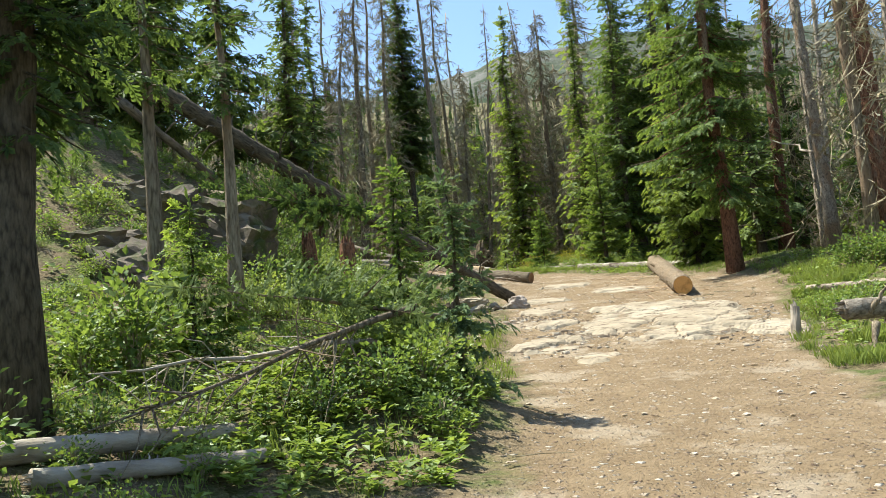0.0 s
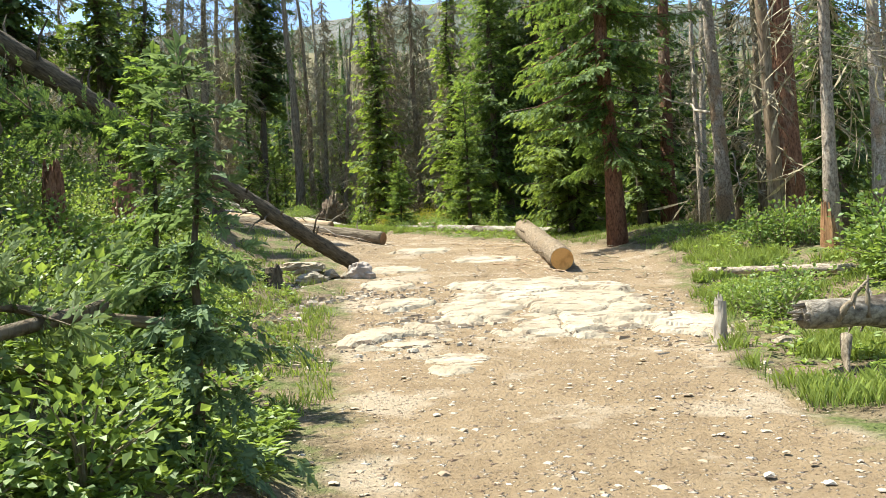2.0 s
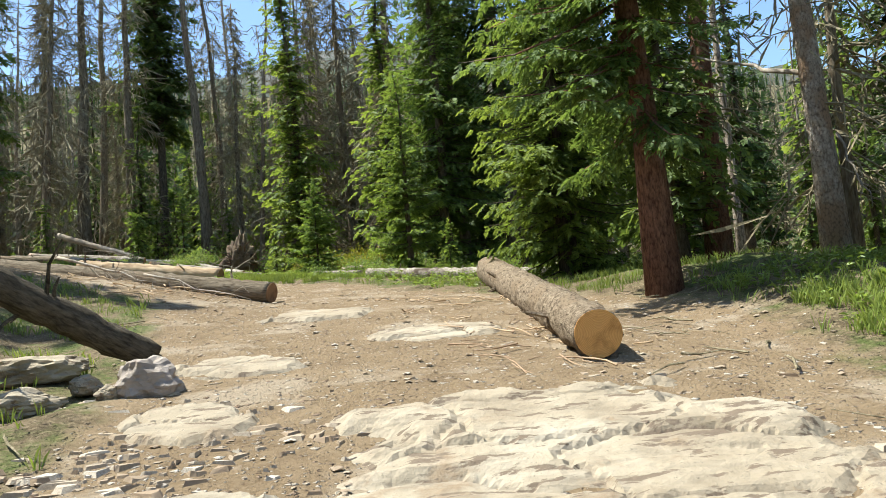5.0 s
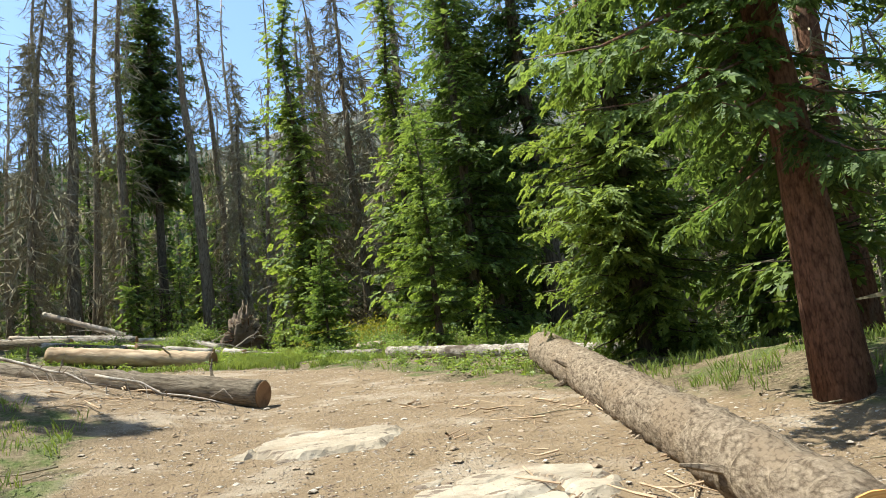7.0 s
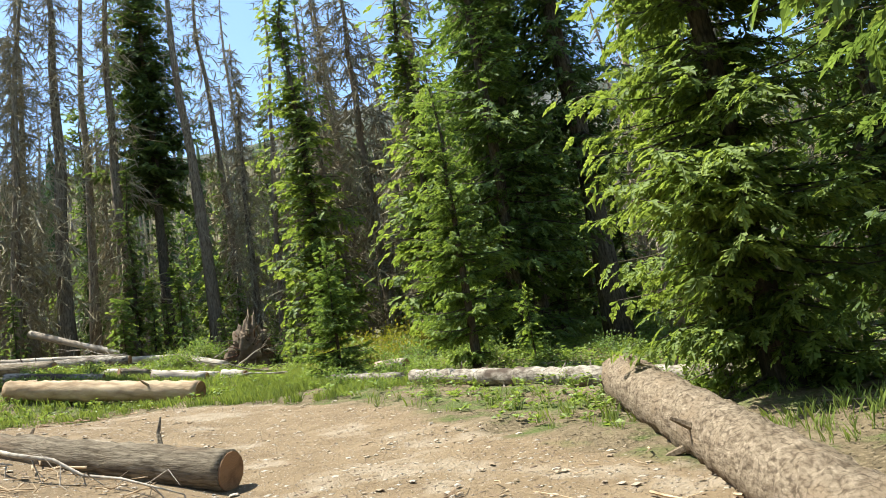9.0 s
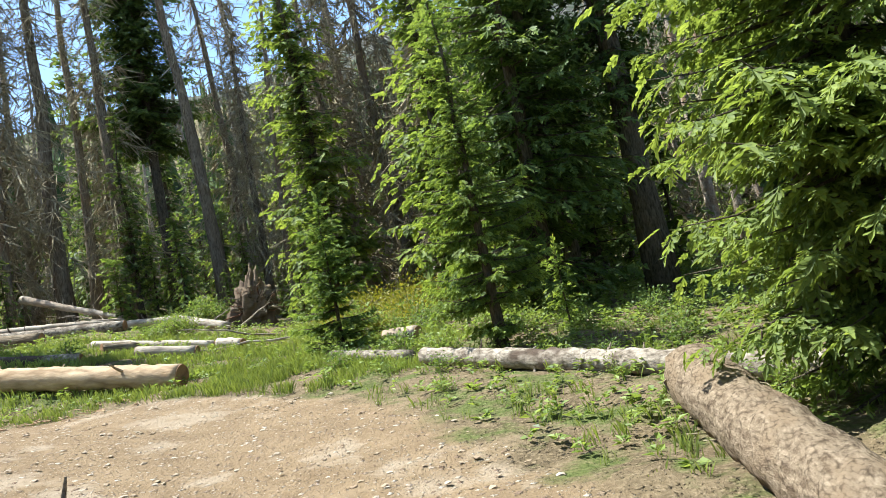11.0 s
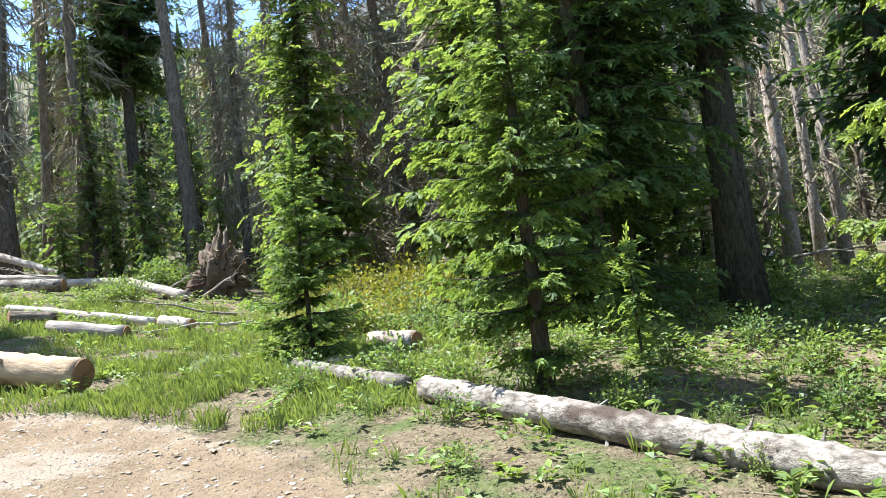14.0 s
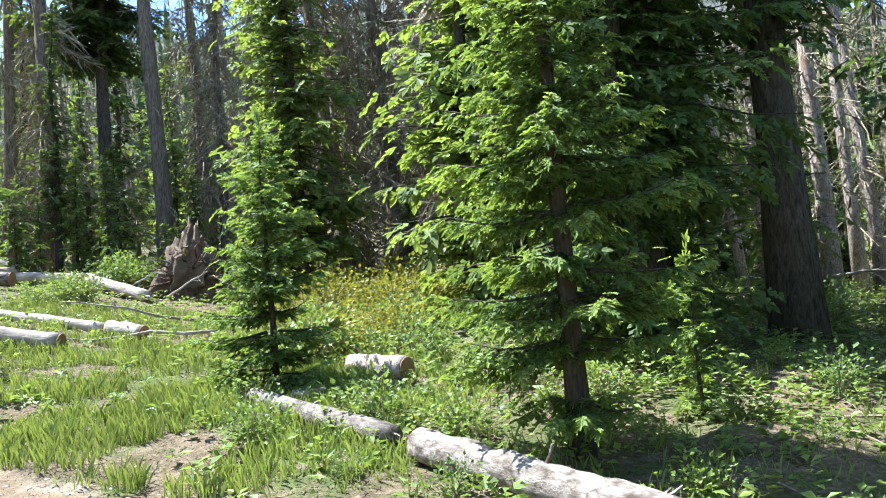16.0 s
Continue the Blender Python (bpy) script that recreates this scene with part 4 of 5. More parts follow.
# ---- logs ----
def log(p0, p1, r0, r1, bark, label, cut0=None, cut1=None, stubs=4, seed=0, group="felled logs", bend=0.0, sides=16, name="log", stub=1.0, rough=0.0):
    """A log from p0 to p1; its ends are sawn (cut0, cut1) or broken."""
    rng = np.random.default_rng(seed + 500)
    a, b = Vector(p0), Vector(p1)
    L = (b - a).length
    rot = (b - a).to_track_quat("Z", "Y").to_matrix().to_4x4()
    ob = thing(name, Matrix.Translation(a) @ rot, label, "log", group)
    k = max(8, int(L / (0.22 if sides < 20 else 0.1)))
    zs = np.linspace(0, L, k)
    rad = r0 + (r1 - r0) * zs / L
    pts = np.stack([bend * np.sin(zs / L * math.pi) + 0.006 * rng.normal(0, 1, k), 0.006 * rng.normal(0, 1, k), zs], 1)
    if cut0:
        pts[:2, :2] = 0
    if cut1:
        pts[-2:, :2] = 0
    body = Bag()
    tube(body, pts, rad * (1 + 0.03 * rng.normal(0, 1, k)), sides, rough or (0.05 if sides < 20 else 0.035), rng)
    trunk_part = part("bark", body.mesh("bark", [bark], True), ob)
    for z, r, m, s in ((0, r0, cut0, -1), (L, r1, cut1, 1)):
        if m:
            e = Bag()
            th = np.arange(sides) * 2 * math.pi / sides
            ring = np.stack([np.cos(th) * r * 0.94, np.sin(th) * r * 0.94, np.full(sides, z + s * 0.02)], 1)
            ring2 = np.stack([np.cos(th) * r * 0.9, np.sin(th) * r * 0.9, np.full(sides, z - s * 0.05)], 1)
            e.add(np.concatenate([ring, ring2]), [tuple(range(sides))[::s]] + [(i, (i + 1) % sides, sides + (i + 1) % sides, sides + i) for i in range(sides)])
            part("sawn_end", e.mesh("sawn_end", [m]), ob, "orange sawn end" if m is CUT_FRESH else "brown sawn end")
        else:
            e = Bag()
            for i in range(9):
                t = rng.uniform(0, 2 * math.pi)
                q = r * rng.uniform(0.2, 0.8)
                tube(e, [(q * math.cos(t), q * math.sin(t), z - s * 0.06), (q * math.cos(t), q * math.sin(t), z + s * rng.uniform(0.03, 0.16) * min(1, r / 0.15))], [r * 0.3, r * 0.06], 5)
            loose(part("broken_end", e.mesh("broken_end", [bark]), ob, "splintered end"))
    for i in range(stubs):
        t, z = rng.uniform(0, 2 * math.pi), rng.uniform(0.1, 0.92) * L
        r = r0 + (r1 - r0) * z / L
        s = rng.uniform(0.4, 1.6) * r * stub
        d = Vector((math.cos(t), math.sin(t), 0.35))
        e = Bag()
        p = Vector((bend * math.sin(z / L * math.pi), 0, z)) + d * (r * 0.8)
        tube(e, [p, p + d * s * 0.5 + Vector((0, 0, 0.1 * s)), p + d * s], [r * 0.15, r * 0.11, r * 0.05], 5)
        part("branch_stub", e.mesh("branch_stub", [bark]), trunk_part)
    return ob


def on_ground(x, y, r):
    return (x, y, gz(x, y) + r * 0.88)


def raised(x, y, h):
    return (x, y, gz(x, y) + h)


log(on_ground(5.78, 19.2, 0.25), on_ground(7.6, 28.8, 0.26), 0.22, 0.27, BARK_BROWN, "large sawn spruce log with flaking brown bark and orange cut end", CUT_FRESH, None, 10, 1, sides=22, rough=0.075)
log(on_ground(3.25, 27.5, 0.19), on_ground(-3.0, 31.4, 0.2), 0.19, 0.21, BARK_GREY, "long grey spruce log with branch stubs and a sawn end", CUT_OLD, None, 26, 2, sides=20)
log(on_ground(2.08, 35.8, 0.2), on_ground(-1.75, 37.5, 0.2), 0.195, 0.2, WOOD_TAN, "peeled tan log lying along the dirt turnout", CUT_OLD, CUT_OLD, 6, 3, sides=20)
log(on_ground(1.88, 38.9, 0.13), on_ground(0.7, 39.2, 0.13), 0.125, 0.13, WOOD_PALE, "short pale sawn log in the grass", CUT_OLD, CUT_OLD, 0, 4)
log(on_ground(2.0, 40.75, 0.09), on_ground(-0.9, 42.1, 0.09), 0.085, 0.075, WOOD_PALE, "pale slender log lying in grass", CUT_OLD, None, 6, 5, bend=0.05)
log(on_ground(2.62, 40.3, 0.12), on_ground(2.08, 40.65, 0.12), 0.12, 0.115, WOOD_PALE, "short stub of a pale log in the grass", CUT_OLD, CUT_OLD, 1, 25)
log(on_ground(0.38, 40.45, 0.13), on_ground(-0.2, 40.15, 0.14), 0.12, 0.14, BARK_GREY, "short grey log lying in grass", None, CUT_OLD, 1, 6)
log(on_ground(-0.25, 38.75, 0.11), on_ground(-2.3, 39.0, 0.12), 0.1, 0.12, WOOD_MOTTLED, "grey log with peeling bark behind the tan log", CUT_OLD, None, 3, 26)
log(on_ground(-2.9, 44.9, 0.17), on_ground(-8.2, 46.3, 0.2), 0.16, 0.2, BARK_GREY, "grey log in a pile of felled trunks", CUT_OLD, None, 6, 7)
log(raised(-1.1, 46.2, 0.2), raised(-6.0, 47.0, 0.22), 0.16, 0.19, WOOD_MOTTLED, "thick weathered log in a pile of felled trunks", CUT_OLD, None, 6, 24)
log(raised(-1.4, 47.3, 0.3), raised(-5.6, 48.0, 0.42), 0.08, 0.11, WOOD_PALE, "pale thin trunk in a pile of felled trunks", None, None, 8, 8)
log(raised(-1.5, 47.8, 0.35), raised(-4.9, 49.8, 1.35), 0.08, 0.13, WOOD_PALE, "pale trunk propped up on other logs", None, None, 9, 9)
log(on_ground(1.75, 45.5, 0.12), raised(0.25, 46.9, 0.28), 0.13, 0.12, WOOD_PALE, "pale weathered trunk below the root plate", None, None, 3, 10)
log(raised(0.2, 46.95, 0.28), raised(-2.4, 47.5, 0.16), 0.115, 0.1, WOOD_PALE, "pale bent end of the trunk below the root plate", None, None, 4, 23)
log(on_ground(5.45, 36.3, 0.12), on_ground(5.95, 35.8, 0.12), 0.12, 0.12, WOOD_PALE, "short pale log in the undergrowth", CUT_OLD, CUT_OLD, 0, 11)
log(on_ground(4.45, 35.4, 0.1), on_ground(5.6, 33.6, 0.1), 0.08, 0.1, WOOD_MOTTLED, "pale log at the edge of the turnout", None, None, 3, 12)
log(on_ground(5.75, 33.3, 0.13), on_ground(8.8, 28.6, 0.14), 0.115, 0.15, WOOD_MOTTLED, "pale weathered trunk with peeling bark beside the trail", None, None, 12, 13, sides=20)
log(on_ground(7.8, 17.55, 0.1), on_ground(9.0, 15.5, 0.1), 0.06, 0.07, BARK_SCALY, "thin tan log lying in the grass", None, None, 2, 14)
log((5.74, 11.6, 1.66), (9.3, 12.3, 1.62), 0.13, 0.22, WOOD_MOTTLED, "weathered grey trunk with gnarled branches", None, None, 5, 15)
log((2.05, 20.45, gz(2.05, 20.45) + 0.14), (-4.75, 16.1, 7.21), 0.13, 0.18, BARK_DARK, "dark spruce trunk fallen down the bank onto the trail", None, None, 60, 16, bend=-0.12, sides=20, stub=2.2, rough=0.1)
log((-3.3, 18.6, gz(-3.3, 18.6) + 0.1), (-5.6, 16.6, 7.2), 0.06, 0.1, BARK_GREY, "grey trunk leaning on the bank", None, None, 6, 17)
log(on_ground(5.6, 47.5, 0.1), on_ground(8.6, 46.6, 0.1), 0.1, 0.1, WOOD_PALE, "pale log behind yellowing shrubs", None, None, 2, 18)
log(on_ground(-2.3, 5.6, 0.09), on_ground(-1.1, 6.9, 0.09), 0.08, 0.06, WOOD_PALE, "pale broken log among the shrubs", None, None, 2, 19)
log(on_ground(-1.9, 5.4, 0.09), on_ground(-0.8, 6.5, 0.07), 0.06, 0.05, WOOD_PALE, "pale broken log among the shrubs", None, None, 2, 20)


def stump(x, y, h, r, seed, mat, label, tilt=0, name="stump"):
    rng = np.random.default_rng(seed + 900)
    ob = thing(name, upright(x, y, seed * 77) @ pose(0, 0, 0, tilt, tilt * 0.4, 0), label, "stump", "stumps")
    b = Bag()
    zs = np.array([-0.3, 0, 0.12, 0.4, 0.7, 1.0])
    tube(b, np.stack([0 * zs, 0 * zs, zs * h], 1), r * np.array([1.5, 1.35, 1.12, 1, 0.95, 0.85]), 14, 0.12, rng)
    part("bark", b.mesh("bark", [mat]), ob)
    e = Bag()
    for i in range(8):
        t, q = rng.uniform(0, 6.28), r * rng.uniform(0.1, 0.75)
        tube(e, [(q * math.cos(t), q * math.sin(t), h * 0.9), (q * 1.05 * math.cos(t), q * 1.05 * math.sin(t), h + rng.uniform(0.02, 0.25) * h)], [r * 0.35, r * 0.07], 5)
    loose(part("splinters", e.mesh("splinters", [mat]), ob))
    return ob


stump(5.75, 13.3, 0.48, 0.075, 1, WOOD_PALE, "weathered stub of a broken tree in the grass", 5)
torn = dead(9.85, 17.2, 15, 0.125, 145, BARK_SCALY, "dead spruce with torn orange wood at its base", 120, 1.15, 8, -0.03, 0.09, 1.5)
tb = Bag()
rng_t = np.random.default_rng(3)
for i in range(11):
    a = math.pi * (0.72 + 0.075 * i) - radians(145 * 31)
    hh = 0.68 + 0.35 * rng_t.uniform() - 0.05 * abs(i - 5)
    tube(tb, [(0.155 * math.cos(a), 0.155 * math.sin(a), -0.1), (0.128 * math.cos(a), 0.128 * math.sin(a), hh * 0.5), (0.115 * math.cos(a), 0.115 * math.sin(a), hh)], [0.05, 0.035, 0.008], 5)
part("torn_wood", tb.mesh("torn_wood", [WOOD_ORANGE]), torn, "torn orange wood")
stump(-1.75, 14.9, 0.8, 0.13, 3, BARK_RED, "rotten brown stump on the bank")
stump(-1.3, 16.6, 0.75, 0.16, 4, BARK_RED, "rotten brown stump on the bank")
stump(0.62, 18.55, 0.3, 0.15, 5, BARK_DARK, "dark stump below the fallen trunk")
stump(-0.9, 25.0, 0.5, 0.2, 6, BARK_DARK, "dark stump beside the long log")


def root_plate(x, y):
    rng = np.random.default_rng(77)
    ob = thing("uprooted_root_plate", upright(x, y, 0), "upturned root plate of a fallen spruce with brown soil", "roots")
    bm = bmesh.new()
    bmesh.ops.create_icosphere(bm, subdivisions=5, radius=1.0)
    for v in bm.verts:
        n = noise.fractal(v.co * 2.2, 0.7, 2.2, 6)
        v.co *= 1 + 0.6 * n
        w = 0.75 - 0.42 * max(-0.6, min(1.2, v.co.z))
        v.co = Vector((v.co.x * w * 0.72 + 0.12 * v.co.z, v.co.y * 0.3, v.co.z * 0.95 + 0.6))
    me = bpy.data.meshes.new("soil")
    bm.to_mesh(me)
    bm.free()
    me.materials.append(SOIL)
    me.shade_smooth()
    clod = part("soil", me, ob, "clod of brown soil")
    for i in range(64):
        a = rng.uniform(-0.25, math.pi + 0.25)
        L = rng.uniform(0.25, 0.8) * (1.6 if i % 9 == 0 else 1)
        p0 = np.array([0.35 * math.cos(a) + 0.1, rng.uniform(-0.35, 0.1), 0.45 + 0.6 * math.sin(a) * rng.uniform(0.3, 1)])
        d = np.array([0.8 * math.cos(a), rng.uniform(-0.9, 0.1), 0.7 * math.sin(a) - 0.2])
        pts = [p0 + d * L * q + rng.normal(0, 0.06, 3) * (q > 0) for q in (0, 0.35, 0.7, 1)]
        b = Bag()
        r = rng.uniform(0.008, 0.035)
        tube(b, pts, [r, r * 0.8, r * 0.5, r * 0.15], 5)
        part("root", b.mesh("root", [(BARK_RED, TWIG, BARK_DARK)[i % 3]], True), clod)


root_plate(2.4, 46.6)


# ---- shrubs, grass and litter ----
def leaf_points(pos, d, up, size, bag, tipw, wide=0.42):
    """Pointed oval leaves, folded along the middle."""
    V = np.array([(0, 0, 0), (0.42, wide, 0.1), (0.42, -wide, 0.1), (1, 0, -0.12)])
    F = [(0, 3, 1), (0, 2, 3)]
    pos, d, up, size = np.asarray(pos), np.asarray(d), np.asarray(up), np.asarray(size)
    d = d / (np.linalg.norm(d, axis=1)[:, None] + 1e-9)
    s = np.cross(up, d)
    s /= np.linalg.norm(s, axis=1)[:, None] + 1e-9
    n = np.cross(d, s)
    P = pos[:, None] + size[:, None, None] * (V[None, :, 0:1] * d[:, None] + V[None, :, 1:2] * s[:, None] + V[None, :, 2:3] * n[:, None])
    o = bag.n
    bag.v.append(P.reshape(-1, 3))
    bag.tip.append((np.array([0.1, 0.4, 0.4, 0.8])[None] * np.asarray(tipw)[:, None]).reshape(-1))
    for i in range(len(P)):
        bag.f.extend([tuple(a + o + 4 * i for a in q) for q in F])
    bag.mi.extend([0] * (2 * len(P)))
    bag.n += 4 * len(P)


def shrub(h, r, leaves, size, seed):
    rng = np.random.default_rng(seed)
    stems, crown = Bag(), Bag()
    P, D, U, S, T = [], [], [], [], []
    k = 15
    for i in range(k):
        a, lean = rng.uniform(0, 6.28), rng.uniform(0.1, 1.0)
        top = np.array([math.cos(a) * r * lean, math.sin(a) * r * lean, h * rng.uniform(0.55, 1.0) * (1 - 0.35 * lean)])
        mid = top * np.array([0.4, 0.4, 0.6])
        tube(stems, [(0.1 * top[0], 0.1 * top[1], -0.06), mid, top], [0.011, 0.008, 0.003], 4, cap=False)
        n = leaves // k
        q = rng.uniform(0.2, 1.05, n)
        base = np.where(q[:, None] < 0.5, mid * (q[:, None] * 2), mid + (top - mid) * (q[:, None] * 2 - 1))
        off = rng.normal(0, 1, (n, 3)) * 0.11 * r / 0.5
        P.append(base + off)
        D.append(off / 0.11 + np.array([math.cos(a), math.sin(a), 0.5]) + rng.normal(0, 0.4, (n, 3)))
        U.append(np.array([0, 0, 1]) + rng.normal(0, 0.5, (n, 3)))
        S.append(size * rng.uniform(0.55, 1.3, n))
        T.append(np.clip(q - 0.3 + rng.normal(0, 0.2, n), 0, 1))
    leaf_points(np.concatenate(P), np.concatenate(D), np.concatenate(U), np.concatenate(S), crown, np.concatenate(T))
    return stems, crown


def shrub_thing(bags, mat, m, name, label, group):
    ob = thing(name, m, label, "shrub", group)
    loose(part("woody_base", bags[0].mesh("woody_base", [TWIG]), ob))
    loose(part("foliage", bags[1].mesh("foliage", [mat]), ob))
    return ob


SH = [shrub_thing(shrub(h, r, n, sz, 200 + i), mt, upright(x, y, 40 * i), nm, lb, gp) for i, (nm, h, r, n, sz, mt, lb, gp, x, y) in enumerate([
    ("shrub", 0.75, 0.6, 600, 0.075, LEAF, "leafy green shrub on the bank", "shrubs on the bank", -0.6, 12.6),
    ("low_shrub", 0.55, 0.5, 480, 0.055, LEAF, "low leafy green shrub", "shrubs on the bank", 0.2, 13.4),
    ("tall_shrub", 1.0, 0.7, 800, 0.085, LEAF, "tall leafy green shrub", "shrubs on the bank", -2.4, 8.4),
    ("yellowing_shrub", 0.6, 0.6, 560, 0.06, LEAF_YELLOW, "yellowing low shrub in the clearing", "shrubs in the clearing", 5.6, 42.6),
    ("sunny_shrub", 0.6, 0.55, 620, 0.05, LEAF_LIGHT, "bright yellow-green shrub on the sunny bank", "shrubs on the bank", -0.9, 14.0)])]
SUNNY = SH[4:]
GREEN = SH[:3]


def strew(protos, weights, spots, lo=0.7, hi=1.3):
    for x, y in spots:
        copy_thing(rnd.choices(protos, weights)[0], upright(x, y, rnd.uniform(0, 360), rnd.uniform(lo, hi), 0.03, rnd.uniform(-6, 6)))


taken.clear()
off_trail = lambda x, y: trail_mask(x, y) < 0.12
strew(GREEN, (2, 7, 0), scatter(110, -6.5, 0.6, 8.5, 21, 0.45, lambda x, y: off_trail(x, y) and x < 0.3 - 0.06 * (y - 9)), 0.35, 0.65)
strew(GREEN, (3, 4, 1), scatter(60, -6.5, -1.1, 0.5, 9.5, 0.55, lambda x, y: off_trail(x, y) and x < -1.3 + 0.1 * y), 0.4, 0.75)
strew(GREEN, (3, 5, 1), scatter(14, -9, -3, 17, 30, 0.9), 0.6, 1.0)
strew(GREEN, (4, 3, 0), scatter(24, -3.0, -0.2, 13.2, 17.5, 0.4), 0.6, 0.9)
strew(GREEN, (2, 5, 0), scatter(24, -4.2, 0.4, 13.2, 19.5, 0.28, lambda x, y: x < 0.2 - 0.05 * (y - 13)), 0.3, 0.55)
strew(SUNNY, (1,), scatter(34, -2.2, -0.1, 11.6, 17.5, 0.25), 0.6, 1.0)
strew(SUNNY, (1,), [(0.5, 44.4), (0.9, 44.2), (0.2, 44.8), (1.2, 47.0), (1.0, 46.8)], 0.8, 1.1)
strew(GREEN, (2, 5, 0), [(-0.3, 9.4), (0.5, 9.9), (-0.8, 8.0), (0.3, 8.0), (-0.5, 7.2), (0.2, 9.0), (0.7, 8.4), (-1.1, 9.1), (0.0, 7.6), (0.45, 7.3)], 0.5, 0.85)
strew(GREEN, (4, 1, 2), [(9.65, 18.3), (9.9, 18.0), (10.3, 18.6), (9.3, 18.5)], 0.85, 1.1)
strew(GREEN, (1, 5, 0), [(7.0, 14.5), (7.35, 15.2), (7.6, 14.8), (6.9, 15.1), (7.2, 15.7), (7.1, 14.9), (7.9, 15.4)], 0.6, 0.85)
strew(GREEN, (4, 3, 0), [(-3.2, 13.2), (-2.7, 12.9), (-2.1, 13.3), (-1.6, 13.6), (-3.6, 12.7), (-4.2, 13.1), (-1.2, 13.1), (-4.9, 13.6)], 0.55, 0.85)
strew(GREEN, (4, 1, 2), [(9.25, 14.8), (9.45, 15.4), (9.8, 15.8), (9.4, 14.1), (9.1, 13.5), (9.75, 14.9)], 0.9, 1.2)
strew(GREEN, (3, 4, 1), [(9.3, 14.6), (9.6, 14.0), (10.2, 13.8), (9.9, 15.3), (10.6, 14.6), (9.0, 13.2), (11.0, 15.6), (9.7, 12.6), (7.4, 14.6), (11.7, 17.0)], 0.75, 1.15)
strew(GREEN, (3, 2, 2), [(1.3, 47.2), (1.55, 47.5), (1.0, 47.5), (3.9, 47.9), (0.7, 46.9)], 0.8, 1.3)
strew(SH[3:4] + GREEN[:2], (2, 2, 2), scatter(16, 4.9, 6.4, 36.4, 39.5, 0.4), 0.6, 1.0)
strew(GREEN, (1, 5, 0), [(0.2, 43.6), (0.7, 43.9), (-0.2, 44.3), (-0.5, 38.9), (-2.5, 41.2), (0.4, 44.4)], 0.6, 0.85)
strew(SH[3:4], (1,), scatter(24, 4.6, 8.6, 39.5, 45.0, 0.45), 0.8, 1.35)
strew(GREEN, (4, 4, 1), scatter(26, 11.5, 19.5, 37.5, 45.5, 0.7), 0.5, 0.9)
strew(GREEN, (3, 5, 0), scatter(38, 4.5, 12.5, 34.0, 44, 0.7, lambda x, y: not (9.5 < x < 11.6 and y < 39)), 0.4, 0.75)
strew(GREEN, (3, 5, 0), scatter(16, 3.2, 9.5, 28.6, 33.8, 0.7, lambda x, y: off_trail(x, y) and (x > 7.2 or y > 31)), 0.35, 0.6)


def grass_field(name, label, n, where, lo, hi, seed, mat=GRASS, patch=-0.05):
    rng = np.random.default_rng(seed)
    bag = Bag()
    V, F, T, c = [], [], [], 0
    done = tries = 0
    while done < n and tries < n * 30:
        tries += 1
        x, y = where(rng)
        if trail_mask(x, y) > 0.25 + 0.25 * rng.uniform():
            continue
        if noise.noise(Vector((x * 1.1, y * 1.1, seed))) < patch:
            continue
        done += 1
        z = gz(x, y) - 0.02
        for _ in range(6):
            a, h = rng.uniform(0, 6.28), rng.uniform(lo, hi)
            bx, by = x + rng.normal(0, 0.035), y + rng.normal(0, 0.035)
            ox, oy, w = math.cos(a) * h * rng.uniform(0.1, 0.6), math.sin(a) * h * rng.uniform(0.1, 0.8), 0.0042
            px, py = -math.sin(a) * w, math.cos(a) * w
            V += [(bx - px, by - py, z), (bx + px, by + py, z), (bx + ox * 0.4 + px, by + oy * 0.4 + py, z + h * 0.65), (bx + ox, by + oy, z + h)]
            F += [(c, c + 1, c + 2), (c, c + 2, c + 3)]
            T += [0.0, 0.0, 0.4, 0.9]
            c += 4
    bag.add(V, F, T)
    tagged(new(name, bag.mesh(name, [mat])), label, "grass", kind="stuff")


def box_in(x0, x1, y0, y1):
    return lambda rng: (rng.uniform(x0, x1), rng.uniform(y0, y1))


def any_of(*fs):
    return lambda rng: fs[rng.integers(len(fs))](rng)


grass_field("verge_grass", "patchy green grass along the trail's right edge", 4200, any_of(box_in(5.2, 11, 11, 18), box_in(6.8, 10, 15, 21), box_in(4.8, 8, 9, 13)), 0.05, 0.2, 1, patch=0.05)
grass_field("clearing_grass", "bright green grass between felled logs", 6800, any_of(box_in(-2, 6.5, 34.5, 40), box_in(-3, 5, 38, 44), box_in(2, 6.3, 33, 37)), 0.05, 0.2, 2, patch=-0.15)
grass_field("bank_grass", "patchy yellow-green grass at the foot of the bank", 3400, any_of(box_in(-0.5, 2.2, 10, 18), box_in(-3, 1.5, 15, 28), box_in(-4, 0.2, 2, 12)), 0.05, 0.16, 3)
grass_field("shade_grass", "low grass under the spruces", 2800, any_of(box_in(4, 12, 27, 36), box_in(11, 19, 37, 46), box_in(7.4, 12, 19, 27)), 0.05, 0.18, 4)


